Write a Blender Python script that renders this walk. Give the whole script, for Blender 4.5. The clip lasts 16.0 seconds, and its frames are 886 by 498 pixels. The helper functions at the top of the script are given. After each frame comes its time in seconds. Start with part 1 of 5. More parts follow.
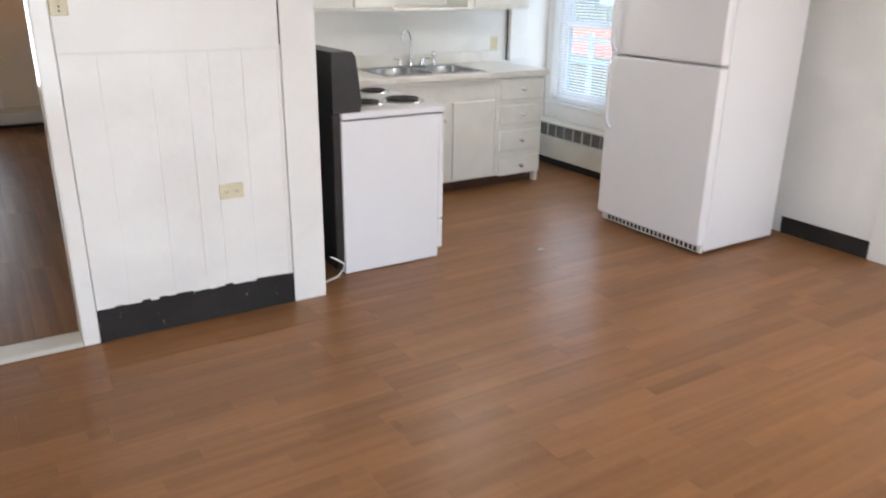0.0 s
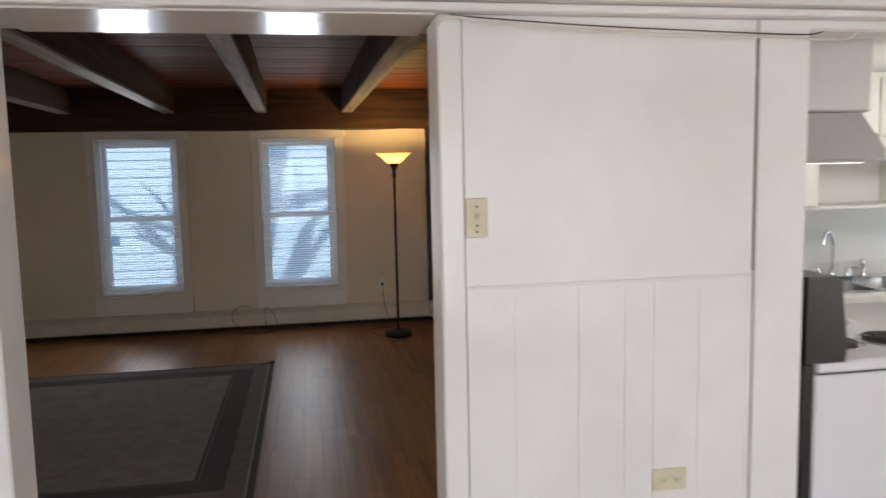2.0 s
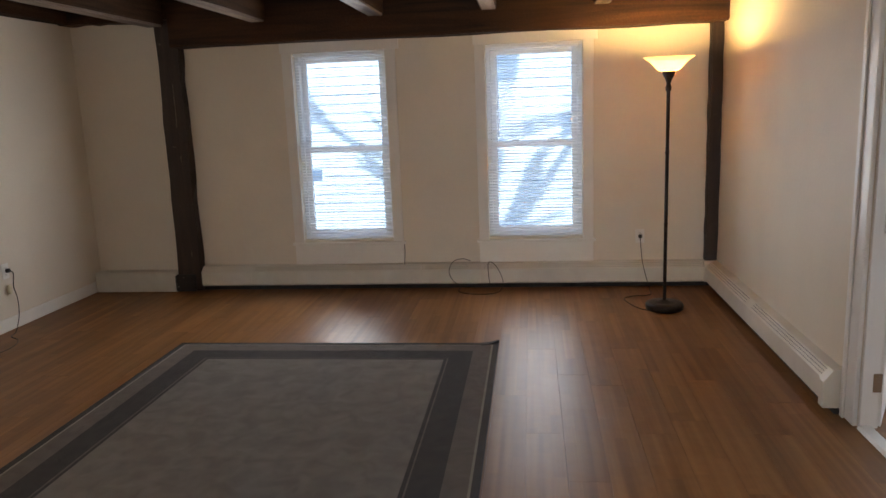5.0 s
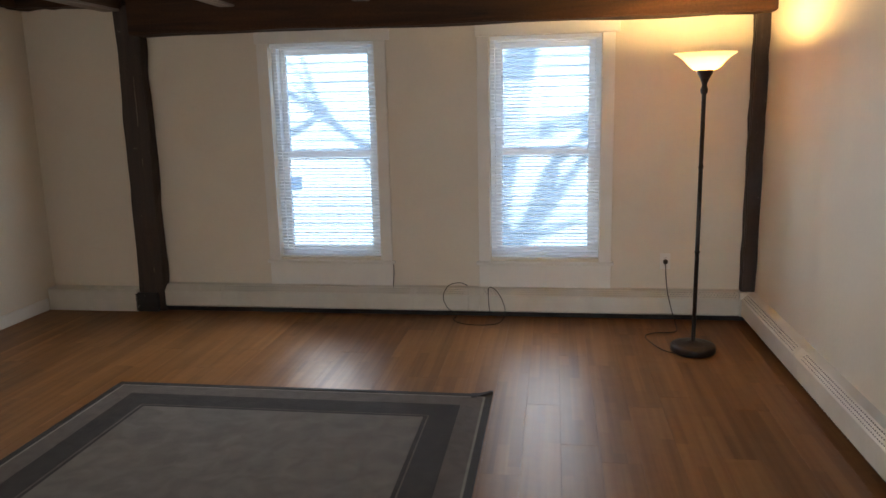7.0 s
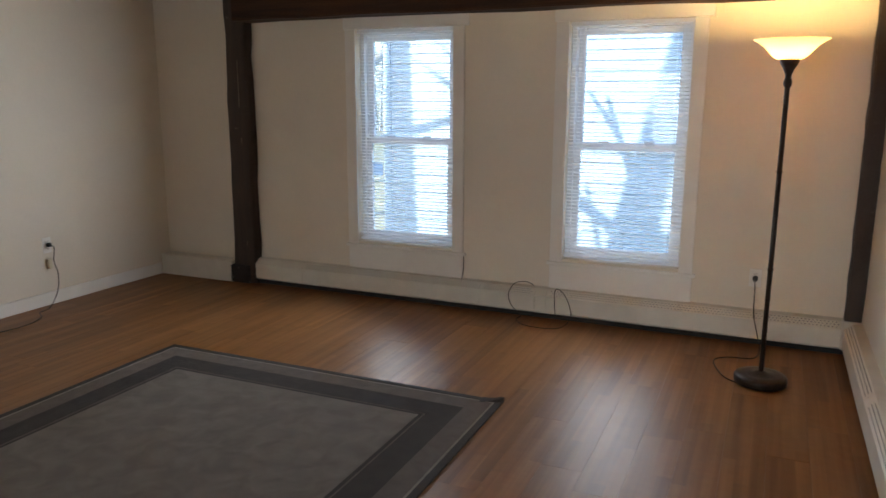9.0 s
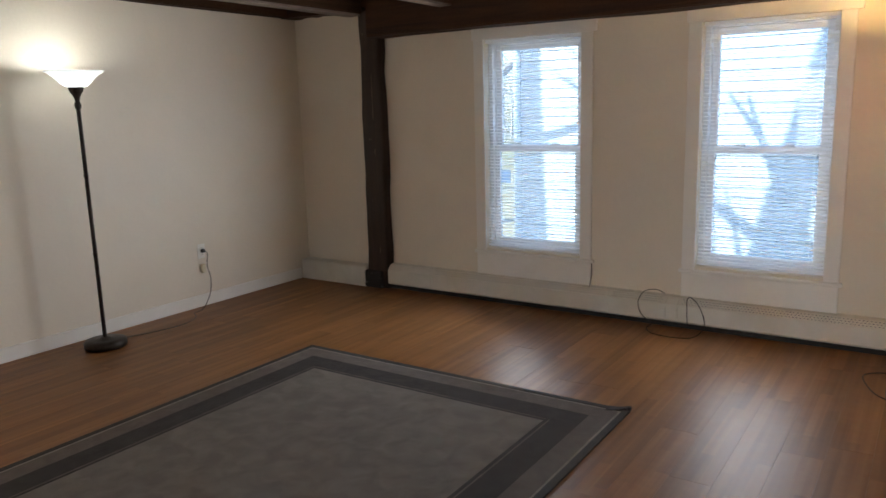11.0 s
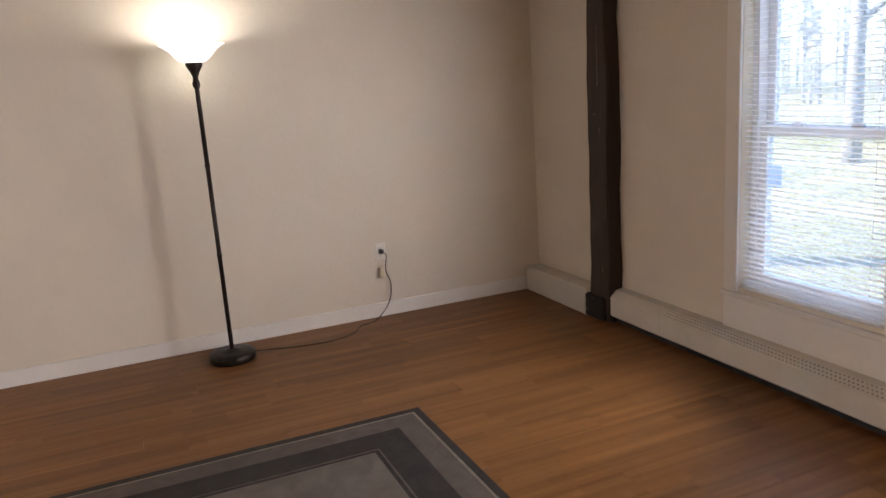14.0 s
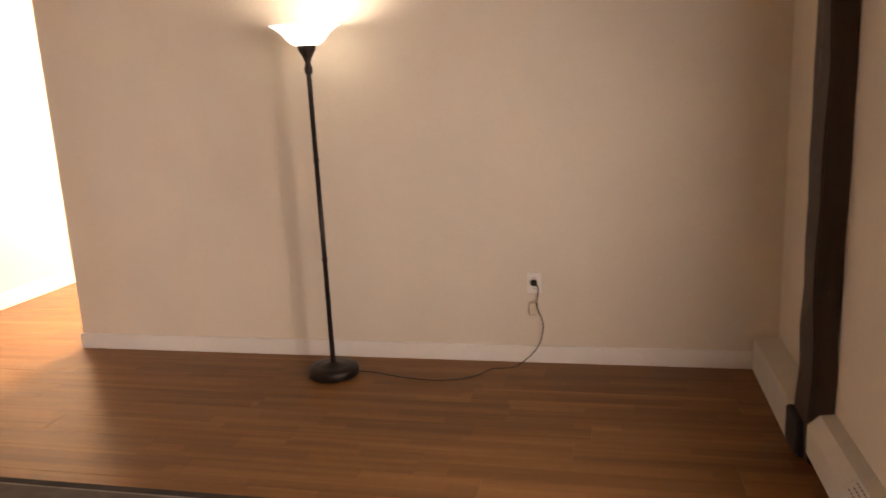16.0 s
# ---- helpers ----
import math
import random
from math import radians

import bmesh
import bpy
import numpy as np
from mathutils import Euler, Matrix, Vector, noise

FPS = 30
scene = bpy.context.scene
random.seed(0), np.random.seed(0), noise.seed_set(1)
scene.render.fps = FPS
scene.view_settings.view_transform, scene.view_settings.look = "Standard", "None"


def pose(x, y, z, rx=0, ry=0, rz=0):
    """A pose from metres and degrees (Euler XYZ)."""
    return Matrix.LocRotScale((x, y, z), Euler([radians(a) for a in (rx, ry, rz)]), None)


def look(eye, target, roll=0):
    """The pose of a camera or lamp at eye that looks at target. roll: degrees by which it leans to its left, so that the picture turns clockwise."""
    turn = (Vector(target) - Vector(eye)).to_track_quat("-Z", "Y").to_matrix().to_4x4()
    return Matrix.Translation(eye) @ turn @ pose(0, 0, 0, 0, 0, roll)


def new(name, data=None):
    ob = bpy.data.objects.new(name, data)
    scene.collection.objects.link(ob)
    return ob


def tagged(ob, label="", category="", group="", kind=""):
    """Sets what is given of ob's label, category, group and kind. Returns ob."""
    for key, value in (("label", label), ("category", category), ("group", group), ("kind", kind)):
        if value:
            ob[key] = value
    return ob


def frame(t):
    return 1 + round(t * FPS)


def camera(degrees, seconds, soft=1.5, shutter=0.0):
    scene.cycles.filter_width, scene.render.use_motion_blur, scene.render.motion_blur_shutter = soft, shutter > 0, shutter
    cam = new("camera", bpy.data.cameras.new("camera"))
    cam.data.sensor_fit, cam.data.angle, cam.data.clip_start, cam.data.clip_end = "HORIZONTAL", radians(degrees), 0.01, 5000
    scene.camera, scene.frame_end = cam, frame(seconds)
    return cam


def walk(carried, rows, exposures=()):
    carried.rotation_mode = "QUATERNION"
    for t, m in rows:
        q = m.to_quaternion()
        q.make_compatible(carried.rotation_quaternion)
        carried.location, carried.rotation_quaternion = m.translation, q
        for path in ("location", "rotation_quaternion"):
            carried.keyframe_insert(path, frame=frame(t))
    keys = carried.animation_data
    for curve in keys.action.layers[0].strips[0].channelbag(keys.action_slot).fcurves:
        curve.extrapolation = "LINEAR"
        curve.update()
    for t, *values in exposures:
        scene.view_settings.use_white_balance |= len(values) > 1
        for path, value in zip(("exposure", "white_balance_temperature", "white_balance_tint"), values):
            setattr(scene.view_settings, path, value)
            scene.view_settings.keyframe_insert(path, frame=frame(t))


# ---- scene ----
cam = camera(61.3, 16.0, shutter=0.3)
PATH = [
    (0, (0.24, 0.251, 1.571), (1.238, 1.845, 0.891), 0.8),
    (0.5, (0.222, 0.528, 1.595), (1.122, 2.246, 1.106), 1.5),
    (1, (0.137, 0.748, 1.626), (0.878, 2.576, 1.296), 0.3),
    (1.2, (0.16, 0.875, 1.627), (0.829, 2.735, 1.312), 0.1),
    (1.5, (0.176, 1.14, 1.63), (0.717, 3.047, 1.362), -0.8),
    (1.8, (0.14, 1.369, 1.61), (0.58, 3.308, 1.385), -1.1),
    (2, (0.092, 1.524, 1.611), (0.448, 3.48, 1.403), -1.2),
    (2.1, (0.073, 1.607, 1.617), (0.396, 3.57, 1.409), -1.1),
    (2.3, (0.054, 1.755, 1.613), (0.298, 3.728, 1.403), -1.4),
    (2.5, (0.054, 1.888, 1.61), (0.239, 3.868, 1.399), -1.4),
    (3, (0.033, 2.284, 1.599), (0.066, 4.267, 1.339), -1.6),
    (3.5, (-0.033, 2.658, 1.54), (-0.122, 4.633, 1.239), -1.6),
    (4, (0.007, 2.915, 1.539), (-0.179, 4.876, 1.193), -1.7),
    (6.5, (-0.011, 3.975, 1.507), (-0.276, 5.919, 1.118), -2.0),
    (7, (0.087, 4.189, 1.545), (-0.204, 6.13, 1.16), -1.3),
    (7.5, (0.34, 4.359, 1.539), (-0.013, 6.29, 1.155), -0.5),
    (8, (0.541, 4.511, 1.509), (0.057, 6.413, 1.123), 0.3),
    (8.5, (0.726, 4.584, 1.517), (0.081, 6.435, 1.125), 0.5),
    (9, (0.912, 4.598, 1.504), (0.123, 6.392, 1.106), 0.2),
    (11.3, (0.964, 4.56, 1.514), (-0.201, 6.14, 1.132), -1.8),
    (11.5, (0.936, 4.641, 1.51), (-0.282, 6.179, 1.121), -1.9),
    (12, (0.857, 4.863, 1.547), (-0.49, 6.286, 1.145), -2.2),
    (12.5, (0.826, 5.313, 1.512), (-0.659, 6.588, 1.101), -2.6),
    (13, (0.743, 5.785, 1.499), (-0.861, 6.902, 1.073), -3.0),
    (13.5, (0.732, 6.3, 1.498), (-0.97, 7.259, 1.068), -3.4),
    (14, (0.738, 6.826, 1.498), (-1.062, 7.584, 1.065), -3.9),
    (14.5, (0.615, 7.295, 1.476), (-1.265, 7.842, 1.07), -3.9),
    (15, (0.453, 7.744, 1.451), (-1.477, 8.08, 1.049), -3.5),
    (15.5, (0.2, 8.257, 1.446), (-1.757, 8.255, 1.029), -2.8),
    (16, (-0.069, 8.721, 1.461), (-1.973, 8.276, 1.04), -2.9),
]
EXPOSURES = [
    (0, 2.5, 5950, 10), (1, 2.4, 5900, 10), (1.8, 2.25, 6000, 10), (2.5, 2.2, 6150, 12), (3.5, 2.5, 6300, 13), (4.2, 2.9, 6350, 14),
    (6.5, 3.2, 6000, 9), (9, 3.15, 5950, 9), (11.5, 3.25, 6000, 11), (12.5, 3.35, 6300, 15), (14, 3.55, 6450, 19), (15, 3.6, 6650, 21), (15.5, 3.65, 7000, 23), (16, 3.55, 8200, 29),
]
walk(cam, [(t, look(eye, target, roll)) for t, eye, target, roll in PATH], EXPOSURES)

# ---- world, sun, exposure ----
world = bpy.data.worlds.new("sky")
scene.world = world
world.use_nodes = True
wn = world.node_tree
sky = wn.nodes.new("ShaderNodeTexSky")
sky.sky_type = "NISHITA"
sky.sun_disc = False
sky.sun_elevation = radians(32)
sky.sun_rotation = radians(222)
wn.links.new(sky.outputs[0], wn.nodes["Background"].inputs[0])
wn.nodes["Background"].inputs[1].default_value = 0.08
sun = new("sun", bpy.data.lights.new("sun", "SUN"))
sun.data.energy, sun.data.angle, sun.data.color = 3.2, radians(0.5), (1.0, 0.93, 0.82)
sun.matrix_world = look((-6.6, -7.4, 6.2), (0, 0, 0))


def window_fill(x, y, z, wide, high, toward, power, colour, spread=180):
    """An added area lamp at a window, standing in for sky light."""
    a = new("window_fill", bpy.data.lights.new("window_fill", "AREA"))
    a.data.shape, a.data.size, a.data.size_y = "RECTANGLE", wide, high
    a.data.energy, a.data.color, a.data.spread = power, colour, radians(spread)
    a.matrix_world = look((x, y, z), (x + toward[0], y + toward[1], z))


SKYLIGHT = (0.86, 0.93, 1.0)
# Fill lamps added along the south side, out of view, to brighten the kitchen.
for x, watts in ((-0.95, 7.6), (0.80, 3.7), (2.55, 0.5)):
    window_fill(x, -1.19, 1.2, 1.5, 1.6, (0, 1), watts, (1.0, 0.97, 0.94))
# Unseen source added to brighten the living room's west wall through the opening.
window_fill(4.69, 0.6, 1.22, 0.88, 1.4, (-1, 0), 7.5, (1.0, 0.93, 0.87))
# Two added lamps: one before the kitchen blind, one behind to make it glow.
window_fill(4.685, 5.185, 1.23, 0.7, 1.3, (-1, 0), 0.4, SKYLIGHT)
window_fill(4.752, 5.185, 1.23, 0.66, 1.26, (-1, 0), 0.7, SKYLIGHT)
# Warm fill lamp added out of view for the side room's brightness.
window_fill(-6.79, 5.8, 1.25, 1.5, 1.4, (1, 0), 18, (1.0, 0.88, 0.72))
# Added lamps in front beam into the room; those behind make the blinds glow.
for x, aim, watts, angle in ((-1.565, -0.40, 1.95, 135), (0.025, -0.12, 1.4, 165)):
    window_fill(x, 9.36, 1.15, 0.5, 1.4, (aim, -0.9), watts, (1.0, 0.96, 0.92), angle)
    window_fill(x, 9.572, 1.2, 0.70, 1.48, (0, -1), 0.25, (0.86, 0.93, 1.0))
# Added fill lamps for the next room, out of view.
window_fill(4.17, 9.51, 1.3, 0.75, 1.3, (0, -1), 3.2, SKYLIGHT)
window_fill(4.69, 7.05, 1.3, 0.85, 1.15, (-1, 0), 3.0, SKYLIGHT)

# ---- materials ----


def node_mat(name):
    m = bpy.data.materials.new(name)
    m.use_nodes = True
    return m, m.node_tree.nodes, m.node_tree.links, m.node_tree.nodes["Principled BSDF"]


def surface(name, a, b, rough=0.5, grain=(8, 8, 8), fine=90, bump=0.15, metal=0.0, spread=0.12, per_piece=0.0, contrast=(0.35, 0.68), coat=0.0, dirt=None, vary=0.035, strip=None, wave=0.0, spec=0.5):
    """Two colours mixed by a broad and a fine noise, with roughness variation and fine relief."""
    m, n, l, p = node_mat(name)
    tc = n.new("ShaderNodeTexCoord")
    mp = n.new("ShaderNodeMapping")
    mp.inputs["Scale"].default_value = grain
    source = tc.outputs["Object"]
    if per_piece:
        info = n.new("ShaderNodeObjectInfo")
        mul = n.new("ShaderNodeMath"); mul.operation = "MULTIPLY"; mul.inputs[1].default_value = 37.0
        l.new(info.outputs["Random"], mul.inputs[0])
        add = n.new("ShaderNodeVectorMath"); add.operation = "ADD"
        l.new(source, add.inputs[0]); l.new(mul.outputs[0], add.inputs[1])
        source = add.outputs[0]
    l.new(source, mp.inputs["Vector"])
    n1 = n.new("ShaderNodeTexNoise"); n1.inputs["Scale"].default_value = 1.0; n1.inputs["Detail"].default_value = 3 if per_piece else 6
    n1.inputs["Distortion"].default_value = 0.1 if per_piece else 0.6
    l.new(mp.outputs[0], n1.inputs["Vector"])
    n2 = n.new("ShaderNodeTexNoise"); n2.inputs["Scale"].default_value = fine; n2.inputs["Detail"].default_value = 3
    l.new(source, n2.inputs["Vector"])
    ramp = n.new("ShaderNodeValToRGB")
    ramp.color_ramp.elements[0].position, ramp.color_ramp.elements[1].position = contrast
    ramp.color_ramp.elements[0].color, ramp.color_ramp.elements[1].color = (*a, 1), (*b, 1)
    l.new(n1.outputs["Fac"], ramp.inputs[0])
    colour = ramp.outputs[0]
    hsv = n.new("ShaderNodeHueSaturation")
    val = n.new("ShaderNodeMapRange")
    val.inputs["To Min"].default_value, val.inputs["To Max"].default_value = 1 - spread, 1 + spread
    l.new(n2.outputs["Fac"], val.inputs["Value"])
    value = val.outputs[0]
    if per_piece:
        v2 = n.new("ShaderNodeMapRange")
        v2.inputs["To Min"].default_value, v2.inputs["To Max"].default_value = 1 - per_piece, 1 + per_piece
        l.new(info.outputs["Random"], v2.inputs["Value"])
        mm = n.new("ShaderNodeMath"); mm.operation = "MULTIPLY"
        l.new(value, mm.inputs[0]); l.new(v2.outputs[0], mm.inputs[1])
        value = mm.outputs[0]
    if strip:
        # printed strips within a plank, each broken at its own lengths
        sep = n.new("ShaderNodeSeparateXYZ"); l.new(tc.outputs["Object"], sep.inputs[0])
        across, along = (sep.outputs[0], sep.outputs[1]) if strip[0] == "X" else (sep.outputs[1], sep.outputs[0])
        lane = n.new("ShaderNodeMath"); lane.operation = "DIVIDE"; lane.inputs[1].default_value = strip[1]; l.new(across, lane.inputs[0])
        cell = n.new("ShaderNodeMath"); cell.operation = "FLOOR"; l.new(lane.outputs[0], cell.inputs[0])
        offs = n.new("ShaderNodeMath"); offs.operation = "MULTIPLY_ADD"; offs.inputs[1].default_value = 0.37; l.new(cell.outputs[0], offs.inputs[0])
        l.new(info.outputs["Random"], offs.inputs[2])
        step = n.new("ShaderNodeMath"); step.operation = "MULTIPLY_ADD"; step.inputs[1].default_value = 1.75; l.new(along, step.inputs[0]); l.new(offs.outputs[0], step.inputs[2])
        block = n.new("ShaderNodeMath"); block.operation = "FLOOR"; l.new(step.outputs[0], block.inputs[0])
        key = n.new("ShaderNodeCombineXYZ"); l.new(cell.outputs[0], key.inputs[0]); l.new(block.outputs[0], key.inputs[1]); l.new(mul.outputs[0], key.inputs[2])
        white = n.new("ShaderNodeTexWhiteNoise"); l.new(key.outputs[0], white.inputs["Vector"])
        v3 = n.new("ShaderNodeMapRange"); v3.inputs["To Min"].default_value, v3.inputs["To Max"].default_value = 0.84, 1.13
        l.new(white.outputs["Value"], v3.inputs["Value"])
        m3 = n.new("ShaderNodeMath"); m3.operation = "MULTIPLY"; l.new(value, m3.inputs[0]); l.new(v3.outputs[0], m3.inputs[1])
        value = m3.outputs[0]
    l.new(value, hsv.inputs["Value"]); l.new(colour, hsv.inputs["Color"])
    colour = hsv.outputs[0]
    if dirt:
        n3 = n.new("ShaderNodeTexNoise"); n3.inputs["Scale"].default_value = dirt[1]; n3.inputs["Detail"].default_value = 8
        n3.inputs["Roughness"].default_value = 0.7
        if strip:
            streak = n.new("ShaderNodeMapping")
            streak.inputs["Scale"].default_value = (7, 1, 1) if strip[0] == "X" else (1, 7, 1)
            l.new(source, streak.inputs["Vector"]); l.new(streak.outputs[0], n3.inputs["Vector"])
        else:
            l.new(tc.outputs["Object"], n3.inputs["Vector"])
        r3 = n.new("ShaderNodeMapRange")
        r3.inputs["From Min"].default_value, r3.inputs["From Max"].default_value = dirt[2], dirt[2] + 0.12
        l.new(n3.outputs["Fac"], r3.inputs["Value"])
        mix = n.new("ShaderNodeMix"); mix.data_type = "RGBA"
        mix.inputs["B"].default_value = (*dirt[0], 1)
        l.new(r3.outputs[0], mix.inputs["Factor"]); l.new(colour, mix.inputs["A"])
        colour = mix.outputs["Result"]
    l.new(colour, p.inputs["Base Color"])
    rr = n.new("ShaderNodeMapRange")
    rr.inputs["To Min"].default_value, rr.inputs["To Max"].default_value = max(0.02, rough - vary), min(1, rough + vary)
    l.new((n2 if per_piece else n1).outputs["Fac"], rr.inputs["Value"]); l.new(rr.outputs[0], p.inputs["Roughness"])
    bp = n.new("ShaderNodeBump"); bp.inputs["Strength"].default_value = bump; bp.inputs["Distance"].default_value = 0.004
    l.new(n2.outputs["Fac"], bp.inputs["Height"]); l.new(bp.outputs[0], p.inputs["Normal"])
    if wave:
        # boards lying slightly unevenly
        geo = n.new("ShaderNodeNewGeometry")
        n4 = n.new("ShaderNodeTexNoise"); n4.inputs["Scale"].default_value = 5.0; n4.inputs["Detail"].default_value = 2
        l.new(geo.outputs["Position"], n4.inputs["Vector"])
        b4 = n.new("ShaderNodeBump"); b4.inputs["Strength"].default_value = wave; b4.inputs["Distance"].default_value = 0.012
        l.new(n4.outputs["Fac"], b4.inputs["Height"]); l.new(b4.outputs[0], bp.inputs["Normal"])
    p.inputs["Metallic"].default_value = metal
    p.inputs["Coat Weight"].default_value = coat
    p.inputs["Coat Roughness"].default_value = 0.2
    p.inputs["Specular IOR Level"].default_value = spec
    return m


CREAM = surface("cream_wall_paint", (0.69, 0.625, 0.52), (0.75, 0.685, 0.57), 0.55, (1.2, 1.2, 1.2), 45, 0.25, spread=0.03)
WHITE = surface("white_gloss_paint", (0.74, 0.73, 0.71), (0.82, 0.81, 0.79), 0.31, (2, 2, 2), 30, 0.25, spread=0.02, vary=0.012)
GLOSS = surface("wet_gloss_white_paint", (0.75, 0.74, 0.72), (0.80, 0.79, 0.77), 0.12, (2, 2, 2), 14, 0.25, spread=0.01)
TRIM = surface("aged_white_trim_paint", (0.66, 0.64, 0.58), (0.76, 0.74, 0.68), 0.4, (4, 4, 4), 40, 0.3, spread=0.03)
CASING = surface("off_white_casing_paint", (0.76, 0.74, 0.69), (0.82, 0.80, 0.75), 0.45, (3, 3, 3), 40, 0.25, spread=0.03)
CEIL_WHITE = surface("white_ceiling_paint", (0.66, 0.65, 0.63), (0.74, 0.73, 0.71), 0.6, (2, 2, 2), 60, 0.3, spread=0.03)
DARK_WOOD = surface("dark_stained_beam_wood", (0.022, 0.012, 0.007), (0.075, 0.038, 0.019), 0.5, (3, 3, 3), 60, 0.6, spread=0.35)
POST_WOOD = surface("dark_post_wood", (0.018, 0.010, 0.007), (0.048, 0.026, 0.017), 0.55, (14, 14, 1.0), 60, 0.7, spread=0.3, dirt=((0.30, 0.23, 0.19), 13, 0.66))
JOIST_Y = surface("dark_joist_wood", (0.022, 0.011, 0.006), (0.062, 0.031, 0.015), 0.85, (16, 0.9, 16), 60, 0.7, spread=0.35, spec=0.15)
JOIST_X = surface("dark_header_wood", (0.012, 0.005, 0.003), (0.062, 0.025, 0.008), 0.7, (0.9, 14, 14), 60, 0.7, spread=0.35, spec=0.3)
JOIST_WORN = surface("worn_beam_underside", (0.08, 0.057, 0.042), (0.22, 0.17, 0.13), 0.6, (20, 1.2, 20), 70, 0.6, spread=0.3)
BOARDS = surface("ceiling_board_wood", (0.055, 0.015, 0.006), (0.17, 0.050, 0.014), 0.6, (0.8, 12, 12), 50, 0.5, spread=0.3, spec=0.12)
OAK = surface("laminate_oak", (0.165, 0.071, 0.022), (0.268, 0.130, 0.046), 0.40, (26, 0.7, 26), 25, 0.03, vary=0.03, spread=0.12, per_piece=0.08, contrast=(0.25, 0.75), strip=("X", 0.0573), wave=0.25, spec=0.20, dirt=((0.045, 0.018, 0.008), 7, 0.69))
OAK_X = surface("kitchen_laminate_oak", (0.215, 0.097, 0.036), (0.33, 0.162, 0.064), 0.34, (0.9, 40, 40), 25, 0.03, vary=0.02, spread=0.10, per_piece=0.06, contrast=(0.15, 0.85), strip=("Y", 0.0633), wave=0.15, spec=0.34)
SUBFLOOR = surface("floor_joint_dark", (0.05, 0.022, 0.010), (0.075, 0.033, 0.015), 0.7)
BLACK_BASE = surface("black_vinyl_base", (0.008, 0.007, 0.007), (0.018, 0.016, 0.016), 0.75, (5, 5, 5), 60, 0.3, dirt=((0.5, 0.49, 0.47), 26, 0.64))
BLACK = surface("black_enamel", (0.012, 0.012, 0.013), (0.022, 0.022, 0.023), 0.35, (6, 6, 6), 60, 0.1)
BRONZE = surface("dark_bronze_metal", (0.018, 0.014, 0.012), (0.035, 0.027, 0.022), 0.42, (30, 30, 30), 120, 0.25, metal=0.6)
CABLE = surface("black_cable_rubber", (0.012, 0.011, 0.010), (0.02, 0.018, 0.017), 0.5)
APPLIANCE = surface("white_appliance_enamel", (0.76, 0.76, 0.785), (0.775, 0.775, 0.80), 0.3, (3, 3, 3), 40, 0.015, spread=0.01, vary=0.015)
CABINET = surface("white_cabinet_paint", (0.72, 0.71, 0.66), (0.80, 0.79, 0.74), 0.38, (3, 3, 3), 40, 0.25, spread=0.025)
HOOD = surface("grey_white_hood_enamel", (0.30, 0.285, 0.26), (0.36, 0.34, 0.315), 0.33, (3, 3, 3), 60, 0.12, spread=0.03)
DUCT = surface("pale_duct_paint", (0.60, 0.58, 0.55), (0.67, 0.65, 0.62), 0.35, (3, 3, 3), 40, 0.05, spread=0.02)
COUNTER = surface("white_laminate_worktop", (0.70, 0.68, 0.63), (0.80, 0.78, 0.74), 0.3, (5, 5, 5), 200, 0.05, spread=0.03)
STEEL = surface("brushed_steel", (0.42, 0.42, 0.42), (0.56, 0.56, 0.56), 0.28, (60, 4, 4), 150, 0.08, metal=1.0)
CHROME = surface("chrome", (0.62, 0.62, 0.63), (0.72, 0.72, 0.73), 0.12, (9, 9, 9), 150, 0.02, metal=1.0)
COIL = surface("burner_coil", (0.02, 0.018, 0.017), (0.05, 0.045, 0.04), 0.55, (30, 30, 30), 120, 0.3)
IVORY = surface("ivory_plastic", (0.58, 0.52, 0.36), (0.66, 0.60, 0.43), 0.4, (10, 10, 10), 100, 0.05, spread=0.03)
PLASTIC = surface("white_plastic", (0.72, 0.70, 0.65), (0.78, 0.76, 0.71), 0.4, (10, 10, 10), 100, 0.05, spread=0.03)
HEATER = surface("heater_enamel", (0.62, 0.59, 0.51), (0.70, 0.67, 0.59), 0.42, (4, 4, 4), 60, 0.15, spread=0.03, dirt=((0.45, 0.40, 0.32), 9, 0.68))
GRILLE = surface("grey_grille_metal", (0.20, 0.19, 0.18), (0.27, 0.26, 0.25), 0.6, (9, 9, 9), 60, 0.2)
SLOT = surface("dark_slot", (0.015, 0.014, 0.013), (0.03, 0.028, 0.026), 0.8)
VINYL = surface("white_vinyl_sash", (0.80, 0.81, 0.83), (0.85, 0.86, 0.88), 0.35, (5, 5, 5), 60, 0.05, spread=0.02)
RUG_FIELD = surface("rug_grey_field", (0.13, 0.115, 0.097), (0.18, 0.16, 0.137), 0.95, (9, 9, 9), 420, 0.9, spread=0.3)
RUG_BAND = surface("rug_brown_band", (0.095, 0.080, 0.068), (0.13, 0.11, 0.094), 0.95, (12, 12, 12), 420, 0.9, spread=0.3)
RUG_DARK = surface("rug_dark_band", (0.024, 0.020, 0.019), (0.040, 0.034, 0.031), 0.95, (12, 12, 12), 420, 0.9, spread=0.3)
RUG_EDGE = surface("rug_binding", (0.022, 0.019, 0.018), (0.035, 0.03, 0.028), 0.9, (12, 12, 12), 300, 0.8, spread=0.3)
RUG_LINE = surface("rug_light_line", (0.20, 0.18, 0.155), (0.26, 0.235, 0.20), 0.95, (12, 12, 12), 300, 0.8, spread=0.3)
SIDING = surface("pale_blue_grey_clapboard_paint", (0.22, 0.265, 0.32), (0.27, 0.315, 0.37), 0.5, (1.5, 6, 6), 30, 0.3, spread=0.04)
